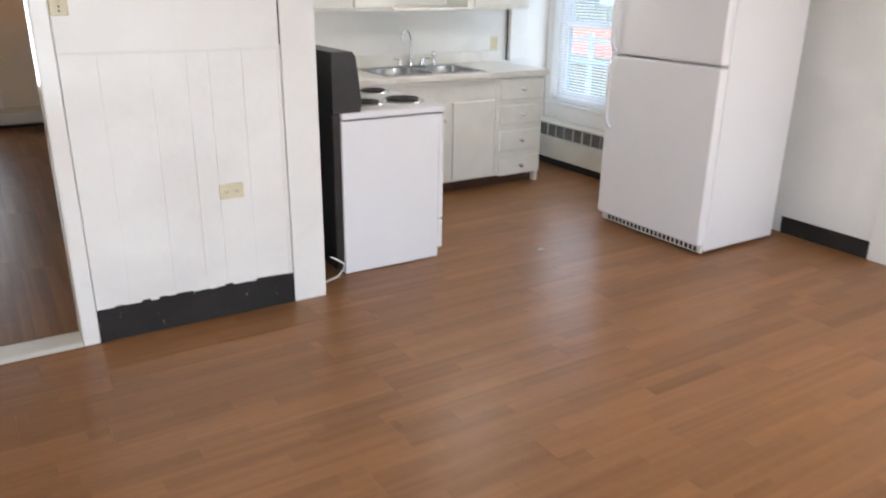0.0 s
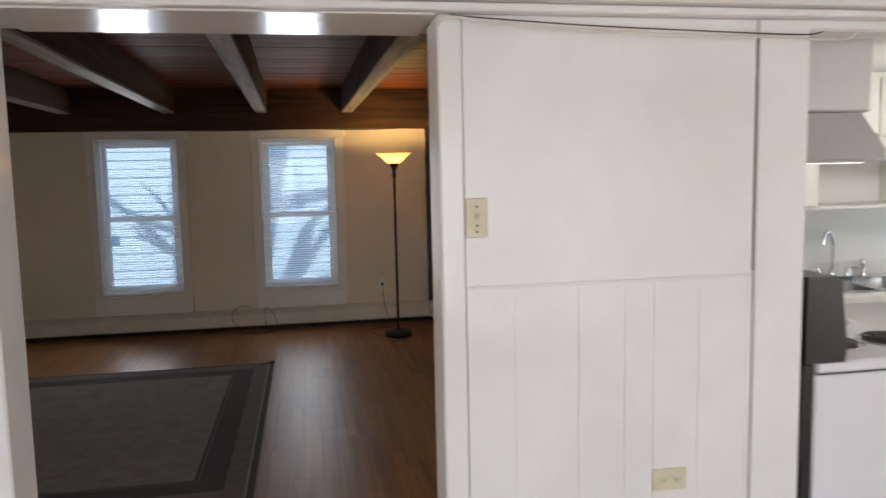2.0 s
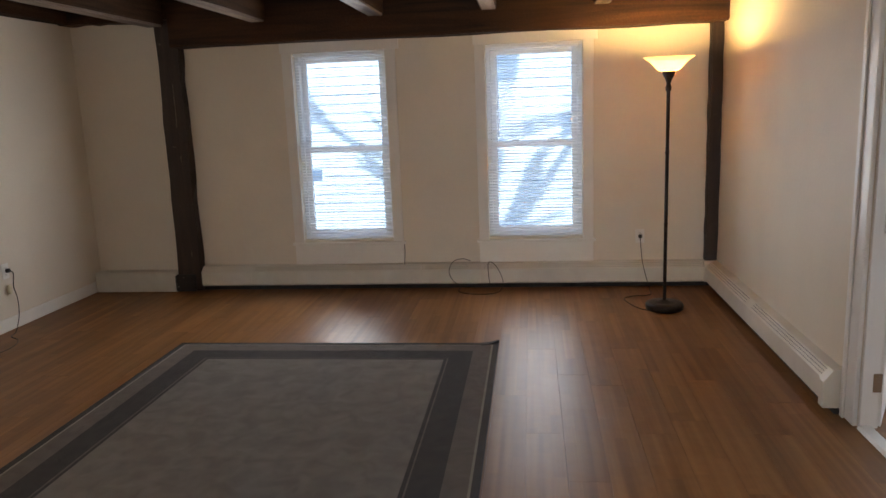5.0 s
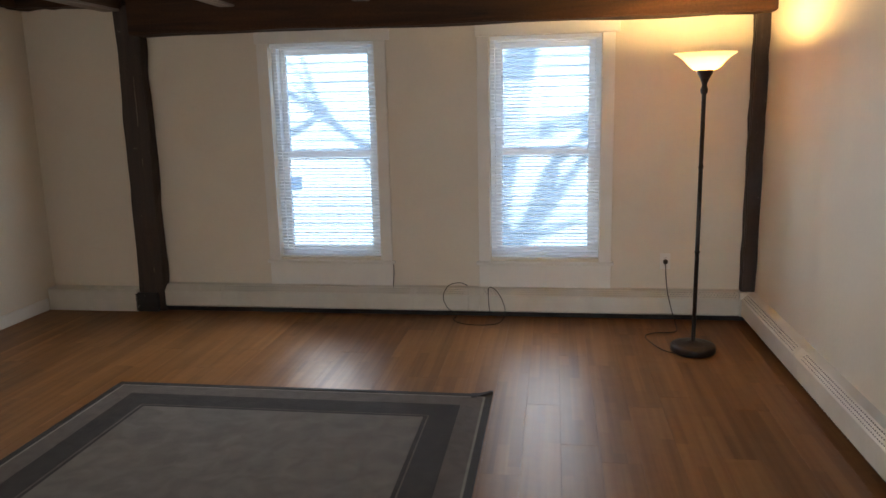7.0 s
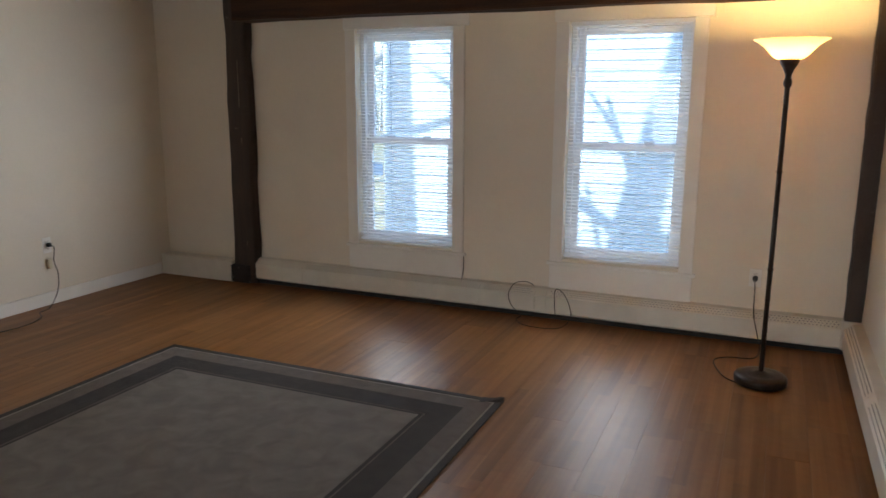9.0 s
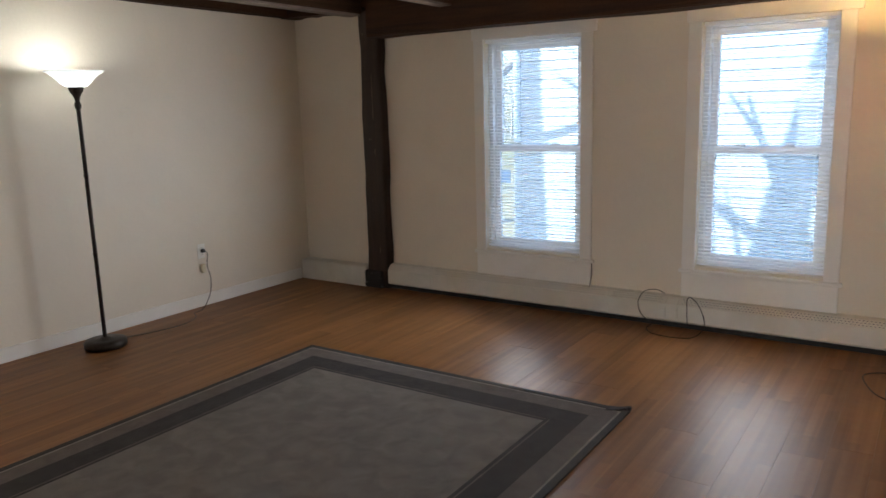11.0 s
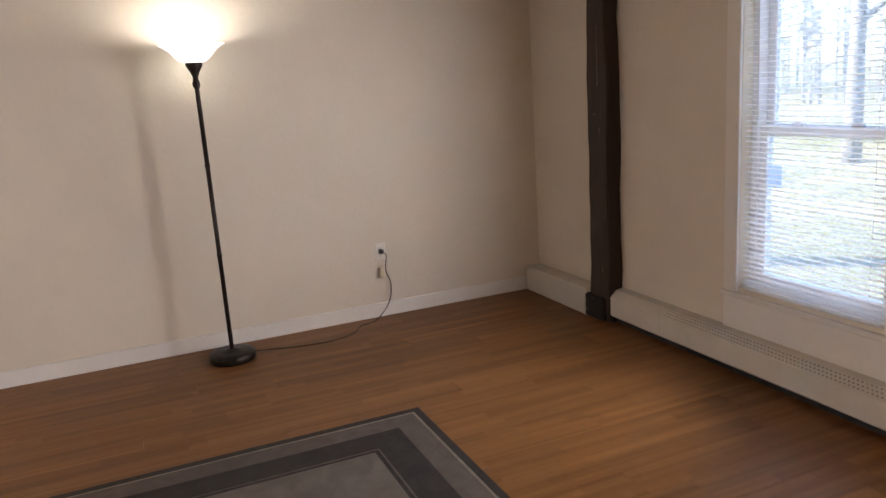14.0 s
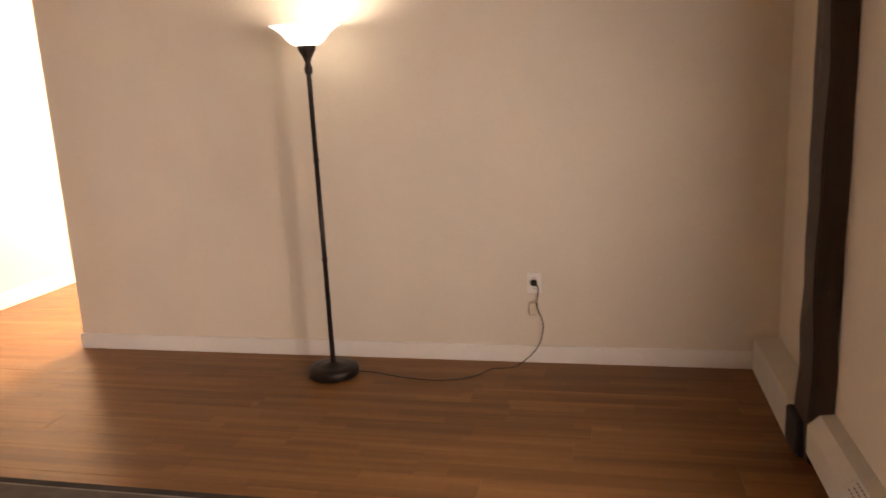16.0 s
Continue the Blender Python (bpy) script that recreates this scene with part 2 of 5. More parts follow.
GRASS = surface("dry_autumn_grass", (0.10, 0.095, 0.032), (0.21, 0.165, 0.07), 0.9, (0.35, 0.35, 0.35), 14, 0.9, spread=0.35)
BARK = surface("grey_bark", (0.09, 0.075, 0.06), (0.19, 0.165, 0.14), 0.9, (9, 9, 2), 30, 0.9, spread=0.3)
# Paler than BARK: distance haze over the far woods is put into the colour.
WOODS = surface("haze_paled_twigs", (0.22, 0.20, 0.18), (0.32, 0.29, 0.26), 0.9, (2, 2, 2), 10, 0.3)
ROOF = surface("asphalt_shingle", (0.05, 0.048, 0.046), (0.09, 0.086, 0.082), 0.9, (4, 4, 4), 40, 0.6)
RED_BARN = surface("faded_red_boards", (0.45, 0.16, 0.10), (0.55, 0.24, 0.15), 0.7, (1, 1, 6), 20, 0.4)


def glass_mat():
    m, n, l, p = node_mat("window_glass")
    out = n["Material Output"]
    tr, gl, mix = n.new("ShaderNodeBsdfTransparent"), n.new("ShaderNodeBsdfGlossy"), n.new("ShaderNodeMixShader")
    gl.inputs["Roughness"].default_value = 0.02
    mix.inputs[0].default_value = 0.045
    # faint blue tint puts the blue of skylit shade into the outside view
    tr.inputs["Color"].default_value = (0.89, 0.96, 1.0, 1)
    l.new(tr.outputs[0], mix.inputs[1]); l.new(gl.outputs[0], mix.inputs[2])
    # a pale blue translucent share puts the washed-out window haze into the pane
    veil, veil_mix = n.new("ShaderNodeBsdfTranslucent"), n.new("ShaderNodeMixShader")
    veil.inputs["Color"].default_value = (0.74, 0.86, 1.0, 1)
    veil_mix.inputs[0].default_value = 0.20
    l.new(mix.outputs[0], veil_mix.inputs[1]); l.new(veil.outputs[0], veil_mix.inputs[2])
    l.new(veil_mix.outputs[0], out.inputs[0])
    return m


def translucent_mat(name, colour, rough, share, emit=0.0, glow=(1, 1, 1), clear=0.0):
    m, n, l, p = node_mat(name)
    out = n["Material Output"]
    p.inputs["Base Color"].default_value = (*colour, 1)
    p.inputs["Roughness"].default_value = rough
    tl, mix = n.new("ShaderNodeBsdfTranslucent"), n.new("ShaderNodeMixShader")
    tl.inputs["Color"].default_value = (*colour, 1)
    mix.inputs[0].default_value = share
    l.new(p.outputs[0], mix.inputs[1]); l.new(tl.outputs[0], mix.inputs[2])
    l.new(mix.outputs[0], out.inputs[0])
    if clear:
        tp, both = n.new("ShaderNodeBsdfTransparent"), n.new("ShaderNodeMixShader")
        tp.inputs["Color"].default_value = (*glow, 1)
        both.inputs[0].default_value = clear
        l.new(mix.outputs[0], both.inputs[1]); l.new(tp.outputs[0], both.inputs[2])
        l.new(both.outputs[0], out.inputs[0])
    if emit:
        p.inputs["Emission Color"].default_value = (*glow, 1)
        p.inputs["Emission Strength"].default_value = emit
    return m


GLASS = glass_mat()
SLAT = translucent_mat("blind_slat_vinyl", (0.93, 0.93, 0.93), 0.45, 0.72)
STICKER = translucent_mat("faded_sticker_paper", (0.74, 0.82, 0.92), 0.7, 0.85)
WARM, COOL = (1.0, 0.60, 0.20), (1.0, 0.98, 0.86)
SHADE_WARM = translucent_mat("amber_lit_glass", (0.50, 0.40, 0.25), 0.4, 0.5, 0.22, (1.0, 0.66, 0.28), 0.14)
SHADE_COOL = translucent_mat("white_lit_glass", (0.42, 0.45, 0.44), 0.4, 0.5, 0.12, (1.0, 0.99, 0.94), 0.28)
DOME = translucent_mat("lit_ceiling_dome_glass", (0.9, 0.88, 0.82), 0.3, 0.5, 1.1, (1.0, 0.93, 0.82))

# ---- mesh helpers ----


def add_box(bm, x0, x1, y0, y1, z0, z1, bevel=0.0, segs=1):
    made = bmesh.ops.create_cube(bm, size=1.0, matrix=Matrix.Translation(((x0 + x1) / 2, (y0 + y1) / 2, (z0 + z1) / 2)) @ Matrix.Diagonal((x1 - x0, y1 - y0, z1 - z0, 1)))
    if bevel:
        edges = list({e for v in made["verts"] for e in v.link_edges})
        bmesh.ops.bevel(bm, geom=edges, offset=bevel, segments=segs, affect="EDGES", profile=0.5)
    return made


def box(x0, x1, y0, y1, z0, z1, bevel=0.0, segs=1):
    bm = bmesh.new()
    add_box(bm, x0, x1, y0, y1, z0, z1, bevel, segs)
    return bm


def boxes(rows, bevel=0.0):
    bm = bmesh.new()
    for r in rows:
        add_box(bm, *r, bevel)
    return bm


def lathe(profile, segs=32, at=(0, 0, 0)):
    """Turns (radius, height) pairs about the z axis."""
    bm = bmesh.new()
    rings = []
    for r, z in profile:
        rings.append([bm.verts.new((at[0] + max(r, 1e-4) * math.cos(2 * math.pi * i / segs), at[1] + max(r, 1e-4) * math.sin(2 * math.pi * i / segs), at[2] + z)) for i in range(segs)])
    for a, b in zip(rings, rings[1:]):
        for i in range(segs):
            f = bm.faces.new((a[i], a[(i + 1) % segs], b[(i + 1) % segs], b[i]))
            f.smooth = True
    return bm


def prism(points, axis, a, b):
    """A polygon in a plane, drawn out along an axis from a to b. Points are the two other coordinates in order."""
    bm = bmesh.new()

    def place(p, v):
        q = list(p)
        q.insert("xyz".index(axis), v)
        return q
    lo = [bm.verts.new(place(p, a)) for p in points]
    hi = [bm.verts.new(place(p, b)) for p in points]
    bm.faces.new(lo)
    bm.faces.new(hi[::-1])
    for i in range(len(points)):
        j = (i + 1) % len(points)
        bm.faces.new((lo[i], hi[i], hi[j], lo[j]))
    bmesh.ops.recalc_face_normals(bm, faces=bm.faces[:])
    return bm


def tube(points, radius, segs=8):
    """A round tube along points, smoothed."""
    pts = [Vector(p) for p in points]
    smooth = []
    for i in range(len(pts) - 1):
        p0, p1, p2, p3 = pts[max(i - 1, 0)], pts[i], pts[i + 1], pts[min(i + 2, len(pts) - 1)]
        for k in range(6):
            t = k / 6
            smooth.append(0.5 * ((2 * p1) + (p2 - p0) * t + (2 * p0 - 5 * p1 + 4 * p2 - p3) * t * t + (3 * p1 - p0 - 3 * p2 + p3) * t ** 3))
    smooth.append(pts[-1])
    bm = bmesh.new()
    rings = []
    for i, p in enumerate(smooth):
        d = (smooth[min(i + 1, len(smooth) - 1)] - smooth[max(i - 1, 0)]).normalized()
        u = d.orthogonal().normalized() if not rings else (u - d * u.dot(d)).normalized()
        w = d.cross(u)
        r = radius(i / (len(smooth) - 1)) if callable(radius) else radius
        rings.append([bm.verts.new(p + (u * math.cos(2 * math.pi * k / segs) + w * math.sin(2 * math.pi * k / segs)) * r) for k in range(segs)])
    for a, b in zip(rings, rings[1:]):
        for k in range(segs):
            f = bm.faces.new((a[k], a[(k + 1) % segs], b[(k + 1) % segs], b[k]))
            f.smooth = True
    bm.faces.new(rings[0][::-1])
    bm.faces.new(rings[-1])
    return bm


def mesh_from(name, bm, material):
    me = bpy.data.meshes.new(name)
    bm.to_mesh(me)
    bm.free()
    me.materials.append(material)
    return me


def part(name, bm, material, parent=None, label=""):
    ob = new(name, mesh_from(name, bm, material))
    if parent is not None:
        ob.parent = parent
        ob.matrix_parent_inverse = parent.matrix_basis.inverted()
    if label:
        ob["label"] = label
    return ob


def thing(name, x, y, z, label, category, group="", kind=""):
    ob = new(name)
    ob.empty_display_size = 0.1
    ob.location = (x, y, z)
    return tagged(ob, label, category, group, kind)


def structure(name, bm, material, label, category, group=""):
    return tagged(part(name, bm, material), label, category, group, "structure")


def wall_cells(axis, at, thick, u0, u1, z0, z1, openings=()):
    """A wall along x or y, its face at `at` and its body reaching to at + thick, with openings (u0, u1, z0, z1) cut through."""
    us = sorted({u0, u1, *[o[0] for o in openings], *[o[1] for o in openings]})
    zs = sorted({z0, z1, *[o[2] for o in openings], *[o[3] for o in openings]})
    bm = bmesh.new()
    lo, hi = min(at, at + thick), max(at, at + thick)
    for a, b in zip(us, us[1:]):
        for c, d in zip(zs, zs[1:]):
            if any(o[0] <= a and b <= o[1] and o[2] <= c and d <= o[3] for o in openings):
                continue
            if axis == "x":
                add_box(bm, a, b, lo, hi, c, d)
            else:
                add_box(bm, lo, hi, a, b, c, d)
    bmesh.ops.remove_doubles(bm, verts=bm.verts[:], dist=1e-5)
    seen = {}
    for f in bm.faces:
        seen.setdefault(tuple(round(c, 3) for c in f.calc_center_median()), []).append(f)
    bmesh.ops.delete(bm, geom=[f for fs in seen.values() if len(fs) > 1 for f in fs], context="FACES")
    return bm

# ---- large structure ----
N = 9.52      # face of the living room's window wall
E_ = 1.47     # face of its east wall
W = -3.87     # face of its west wall
P0, P1 = 3.655, 3.80   # partition between kitchen and living room
OL, OR = -0.718, 0.480   # opening in the partition
KE, KN = 4.70, 5.64    # kitchen's east and sink walls
CEIL, KCEIL = 2.46, 2.12
WIN1, WIN2 = (-1.955, -1.175, 0.42, 1.985), (-0.36, 0.41, 0.42, 1.985)
KWIN = (4.82, 5.55, 0.56, 1.90)
DOOR = (5.98, 6.76, 0.0, 1.90)

wall_north = structure("wall_north", wall_cells("x", N, 0.20, -6.8, E_, 0, CEIL, [WIN1, WIN2]), CREAM, "cream painted plaster wall with two windows", "wall")
wall_east = structure("wall_east", wall_cells("y", E_, 0.08, P1, 9.72, 0, CEIL, [DOOR]), CREAM, "cream painted plaster wall with a doorway", "wall")
wall_west = structure("wall_west", wall_cells("y", W, -0.13, 5.53, N, 0, CEIL), CREAM, "cream painted wall ending at a wide opening", "wall")
wall_partition = structure("wall_partition", wall_cells("x", P0, P1 - P0, -6.8, 1.64, 0, CEIL, [(OL, OR, 0, 2.053)]), WHITE, "white painted partition wall between kitchen and living room", "wall")
wall_far_west = structure("wall_far_west", wall_cells("y", -6.8, -0.12, -1.2, 9.72, 0, CEIL, [(5.0, 6.6, 0.5, 1.95)]), CREAM, "cream painted far wall of the side room", "wall")
wall_side_room = structure("wall_side_room", wall_cells("x", 4.25, -0.10, -6.8, -3.4, 0, CEIL), CREAM, "cream painted wall of the side room", "wall")
wall_kitchen_east = structure("wall_kitchen_east", wall_cells("y", KE, 0.16, -1.2, 9.72, 0, CEIL, [KWIN, (0.15, 1.05, 0.5, 1.95), (1.45, 2.25, 0, 1.98), (6.6, 7.5, 0.7, 1.9)]), WHITE, "white painted kitchen wall with a window", "wall")
wall_kitchen_north = structure("wall_kitchen_north", wall_cells("x", KN, 0.12, 1.61, KE, 0, CEIL), WHITE, "white painted wall behind the kitchen sink", "wall")
wall_kitchen_west = structure("wall_kitchen_west", wall_cells("y", 1.615, 0.085, P1, KN, 0, CEIL), WHITE, "white painted wall behind the stove", "wall")
wall_south = structure("wall_south", wall_cells("x", -1.2, -0.16, -6.8, KE, 0, CEIL, [(-1.75, -0.15, 0.3, 2.05), (0.0, 1.6, 0.3, 2.05), (1.75, 3.35, 0.3, 2.05)]), WHITE, "white painted kitchen wall with two windows", "wall")
wall_kitchen_far_west = structure("wall_kitchen_far_west", wall_cells("y", -1.9, -0.12, -1.2, P0, 0, CEIL), WHITE, "white painted kitchen wall", "wall")
wall_bedroom_north = structure("wall_bedroom_north", wall_cells("x", N, 0.20, E_ + 0.08, KE, 0, CEIL, [(3.8, 4.55, 0.6, 1.95)]), CREAM, "pale painted wall of the next room", "wall")
kitchen_ceiling = structure("ceiling_kitchen", boxes([(-1.9, KE, -1.2, P0 + 0.05, KCEIL, KCEIL + 0.06), (1.64, KE, P0 + 0.05, KN, KCEIL, KCEIL + 0.06)]), CEIL_WHITE, "low white painted kitchen ceiling", "ceiling")
bedroom_ceiling = structure("ceiling_bedroom", box(E_ + 0.08, KE, KN + 0.12, N, 2.3, 2.36), CEIL_WHITE, "white ceiling of the next room", "ceiling")
side_ceiling = structure("ceiling_side_room", box(-6.8, W - 0.13, 4.25, N, 2.3, 2.36), CEIL_WHITE, "white ceiling of the side room", "ceiling")

# dark board ceiling over the living room, boards across the joists
bm = bmesh.new()
y = P1
while y < N + 0.1:
    w = random.uniform(0.14, 0.2)
    add_box(bm, W - 0.13, E_, y + 0.003, min(y + w, N + 0.15) - 0.003, CEIL + random.uniform(0, 0.004), CEIL + 0.05)
    y += w
structure("ceiling", bm, BOARDS, "dark stained board ceiling above exposed joists", "ceiling")
structure("ceiling_deck", box(-6.9, KE + 0.1, -1.3, N + 0.2, CEIL + 0.055, CEIL + 0.12), DARK_WOOD, "dark underside of the floor above", "ceiling")


def rough_beam(x0, x1, y0, y1, z0, z1, axis, wobble=0.006, cuts=14, skew=0.0):
    bm = bmesh.new()
    n = cuts
    rings = []
    for i in range(n + 1):
        t = i / n
        q = [(0, 0), (1, 0), (1, 1), (0, 1)]
        ring = []
        for a, b in q:
            da, db = random.uniform(-wobble, wobble), random.uniform(-wobble, wobble)
            if axis == "y":
                ring.append(bm.verts.new((x0 + (x1 - x0) * a + da, y0 + (y1 - y0) * t, z0 + (z1 - z0) * b + db)))
            elif axis == "x":
                ring.append(bm.verts.new((x0 + (x1 - x0) * t, y0 + (y1 - y0) * a + da, z0 + (z1 - z0) * b + db)))
            else:
                ring.append(bm.verts.new((x0 + (x1 - x0) * a + da, y0 + (y1 - y0) * b + db, z0 + (z1 - z0) * t)))
        rings.append(ring)
    for r, s in zip(rings, rings[1:]):
        for k in range(4):
            bm.faces.new((r[k], r[(k + 1) % 4], s[(k + 1) % 4], s[k]))
    bm.faces.new(rings[0][::-1])
    bm.faces.new(rings[-1])
    if axis == "y" and skew:
        for v in bm.verts:
            v.co.x += (y1 - v.co.y) * skew
    bmesh.ops.recalc_face_normals(bm, faces=bm.faces[:])
    bmesh.ops.bevel(bm, geom=[e for e in bm.edges if len(e.link_faces) == 2 and e.calc_face_angle() > 1.0], offset=min(0.007, 0.2 * min(x1 - x0, y1 - y0, z1 - z0)), segments=2, affect="EDGES")
    return bm


header = structure("header_beam", rough_beam(-2.9, E_, 9.30, N, 2.062, CEIL, "x"), JOIST_X, "dark rough timber header beam over the windows", "beam")
structure("header_beam_west", rough_beam(W, -2.9, 9.34, N, 2.285, CEIL, "x"), JOIST_X, "dark rough timber header beam over the corner", "beam")
structure("side_beam_east", rough_beam(1.36, E_, P1, 9.30, 2.25, CEIL, "y"), JOIST_Y, "dark rough timber beam along the wall top", "beam")
structure("side_beam_west", rough_beam(W, W + 0.10, P1, 9.34, 2.29, CEIL, "y"), JOIST_Y, "dark rough timber beam along the wall top", "beam")
for x in (0.54, -0.31, -1.19, -2.14, -3.0):
    w = random.uniform(0.060, 0.07)
    b = structure("ceiling_joist", rough_beam(x - w, x + w, P1, 9.30, 2.232 + random.uniform(-0.006, 0.006), CEIL, "y", 0.005, 14, 0.012), JOIST_Y, "dark exposed timber ceiling joist with a worn underside", "beam", "exposed ceiling joists")
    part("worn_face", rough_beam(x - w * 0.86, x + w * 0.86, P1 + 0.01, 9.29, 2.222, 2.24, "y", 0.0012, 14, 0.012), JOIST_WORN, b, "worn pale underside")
structure("corner_post", rough_beam(1.375, E_, 9.44, N, 0.20, 2.07, "z"), POST_WOOD, "dark brown rough timber corner post", "post")
post = structure("wall_post", rough_beam(-3.085, -2.885, 9.43, N, 0.0, 2.29, "z", 0.009), POST_WOOD, "dark brown rough timber post standing against the wall", "post")
part("foot", box(-3.12, -2.93, 9.40, 9.44, 0, 0.15, 0.008), BLACK_BASE, post, "black base block")

for x_, za, zb, w_ in ((-2.965, 1.42, 1.78, 0.006), (-2.958, 1.12, 1.18, 0.005), (-2.95, 0.31, 0.35, 0.005)):
    part("paint_streak", rough_beam(x_, x_ + w_, 9.4195, 9.4215, za, zb, "z", 0.002, 12), JOIST_WORN, post, "pale scratch on the post")

# soffit rail and cornice across the kitchen side
structure("cornice", boxes([(-1.9, KE, P0 - 0.10, P0 - 0.002, 2.075, KCEIL), (-1.9, KE, P0 - 0.06, P0 - 0.002, 2.05, 2.073)], 0.004), WHITE, "white painted cornice boards along the ceiling", "trim")
structure("soffit_east", box(KE - 0.10, KE, P0 + 0.145, KN - 0.001, 2.004, KCEIL, 0.006), WHITE, "white painted boxed soffit above the kitchen window", "beam")
structure("soffit_beam", box(1.642, KE, P0, P0 + 0.14, 2.02, KCEIL, 0.008), WHITE, "white painted boxed beam across the kitchen", "beam")

# opening: jamb trims, deep soffit and threshold
structure("trim_opening_east", boxes([(OR - 0.006, 0.541, P0 - 0.022, P0, 0, 2.048), (OR - 0.008, OR - 0.0005, P0 - 0.02, P1 + 0.005, 0, 2.045)], 0.004), GLOSS, "glossy white painted opening trim", "trim")
structure("trim_opening_west", boxes([(OL - 0.10, OL + 0.006, P0 - 0.022, P0, 0, 2.048), (OL + 0.0005, OL + 0.008, P0 - 0.02, P1 + 0.005, 0, 2.045)], 0.004), GLOSS, "glossy white painted opening trim", "trim")
structure("opening_header", boxes([(OL + 0.009, OR - 0.009, P0 - 0.02, 3.97, 2.045, 2.052), (OL - 0.06, OR + 0.06, P1 + 0.001, 3.97, 2.053, 2.30)], 0.003), GLOSS, "glossy white painted boxed header over the opening", "trim")
structure("threshold", prism([(P0 - 0.02, 0), (P0 + 0.005, 0.012), (P1 - 0.02, 0.012), (P1 + 0.02, 0)], "x", OL + 0.009, OR - 0.009), TRIM, "worn pale threshold strip in the opening", "trim")

# kitchen side of the partition: panel above, boarded wainscot below, black base
structure("partition_panel", box(0.546, 1.466, P0 - 0.009, P0, 1.2664, 2.048, 0.001), WHITE, "smooth white painted wall panel", "panel")
wains = structure("wainscot", box(0.546, 1.466, P0 - 0.009, P0, 0.15, 1.266), WHITE, "white painted board wainscot", "panel")
seams = [0.546, 0.69, 0.89, 1.04, 1.135, 1.285, 1.448, 1.466]
for a, b in zip(seams, seams[1:]):
    part("board", box(a + 0.0005, b - 0.0005, P0 - 0.012, P0 - 0.0091, 0.15, 1.2655, 0.0012), WHITE, wains)
bm = bmesh.new()
for i in range(46):
    a = 0.547 + 0.0199 * i
    add_box(bm, a, a + 0.0202, P0 - 0.0135 - random.uniform(0, 0.0025), P0 - 0.0091, 1.2605 + random.uniform(-0.002, 0.001), 1.2695 + random.uniform(-0.001, 0.003), 0.001)
structure("caulk_bead", bm, GLOSS, "uneven white painted caulk along the panel joint", "trim")
for x in (0.575, 0.667, 0.72, 0.865, 0.915, 1.015, 1.16, 1.31, 1.43):
    nail = lathe([(0.0, 0.0), (0.0035, 0.0), (0.003, 0.0012), (0.0, 0.0014)], 8)
    bmesh.ops.transform(nail, matrix=pose(x, P0 - 0.0121, 1.246 + random.uniform(-0.004, 0.004), 90, 0, 0), verts=nail.verts[:])
    part("nail", nail, WHITE, wains)
structure("wainscot_seam_batten", box(1.470, 1.640, P0 - 0.02, P0, 0, 2.048, 0.003), WHITE, "white painted flat corner board", "trim")
bm = bmesh.new()
for i in range(24):
    a, b = 0.545 + 0.925 * i / 24, 0.545 + 0.925 * (i + 1) / 24
    add_box(bm, a, b + 0.0005, P0 - 0.016, P0 - 0.0125, 0, 0.160 + random.uniform(-0.006, 0.007))
base = structure("baseboard_black", bm, BLACK_BASE, "chipped black vinyl baseboard", "baseboard")
structure("baseboard_kitchen_east", boxes([(KE - 0.012, KE, -1.2, 1.329, 0, 0.11), (KE - 0.012, KE, 2.501, 3.1, 0, 0.11)], 0.002), BLACK_BASE, "black vinyl baseboard", "baseboard")

# ---- living room trim ----
structure("baseboard_west", box(W, W + 0.014, 5.53, 9.40, 0, 0.095, 0.003), CASING, "cream painted low baseboard", "baseboard")
structure("baseboard_west_end", box(W - 0.13, W + 0.014, 5.516, 5.529, 0, 0.095, 0.003), CASING, "cream painted low baseboard", "baseboard")
structure("baseboard_side_room", box(-6.8, -3.4, 4.25, 4.264, 0, 0.12, 0.003), CASING, "cream painted baseboard of the side room", "baseboard")
structure("baseboard_box", boxes([(W + 0.014, -3.10, 9.40, N, 0, 0.165), (W + 0.014, -3.10, 9.398, N, 0.166, 0.176)], 0.004), HEATER, "cream painted boxed baseboard in the corner", "baseboard")
# near-black strips put the shade below the heater covers into the colour
structure("shade_strip_north", box(-2.88, E_, 9.47, N, 0, 0.06), SLOT, "dark strip for the shade under the heater", "baseboard")
structure("shade_strip_east", box(E_ - 0.05, E_, 6.9, 9.47, 0, 0.06), SLOT, "dark strip for the shade under the heater", "baseboard")


def heater_profile(depth):
    """Outline (out from the wall, height) of a hydronic baseboard cover."""
    return [(0.0, 0.04), (depth * 0.82, 0.04), (depth, 0.055), (depth, 0.165), (depth * 0.55, 0.205), (0.0, 0.212)]


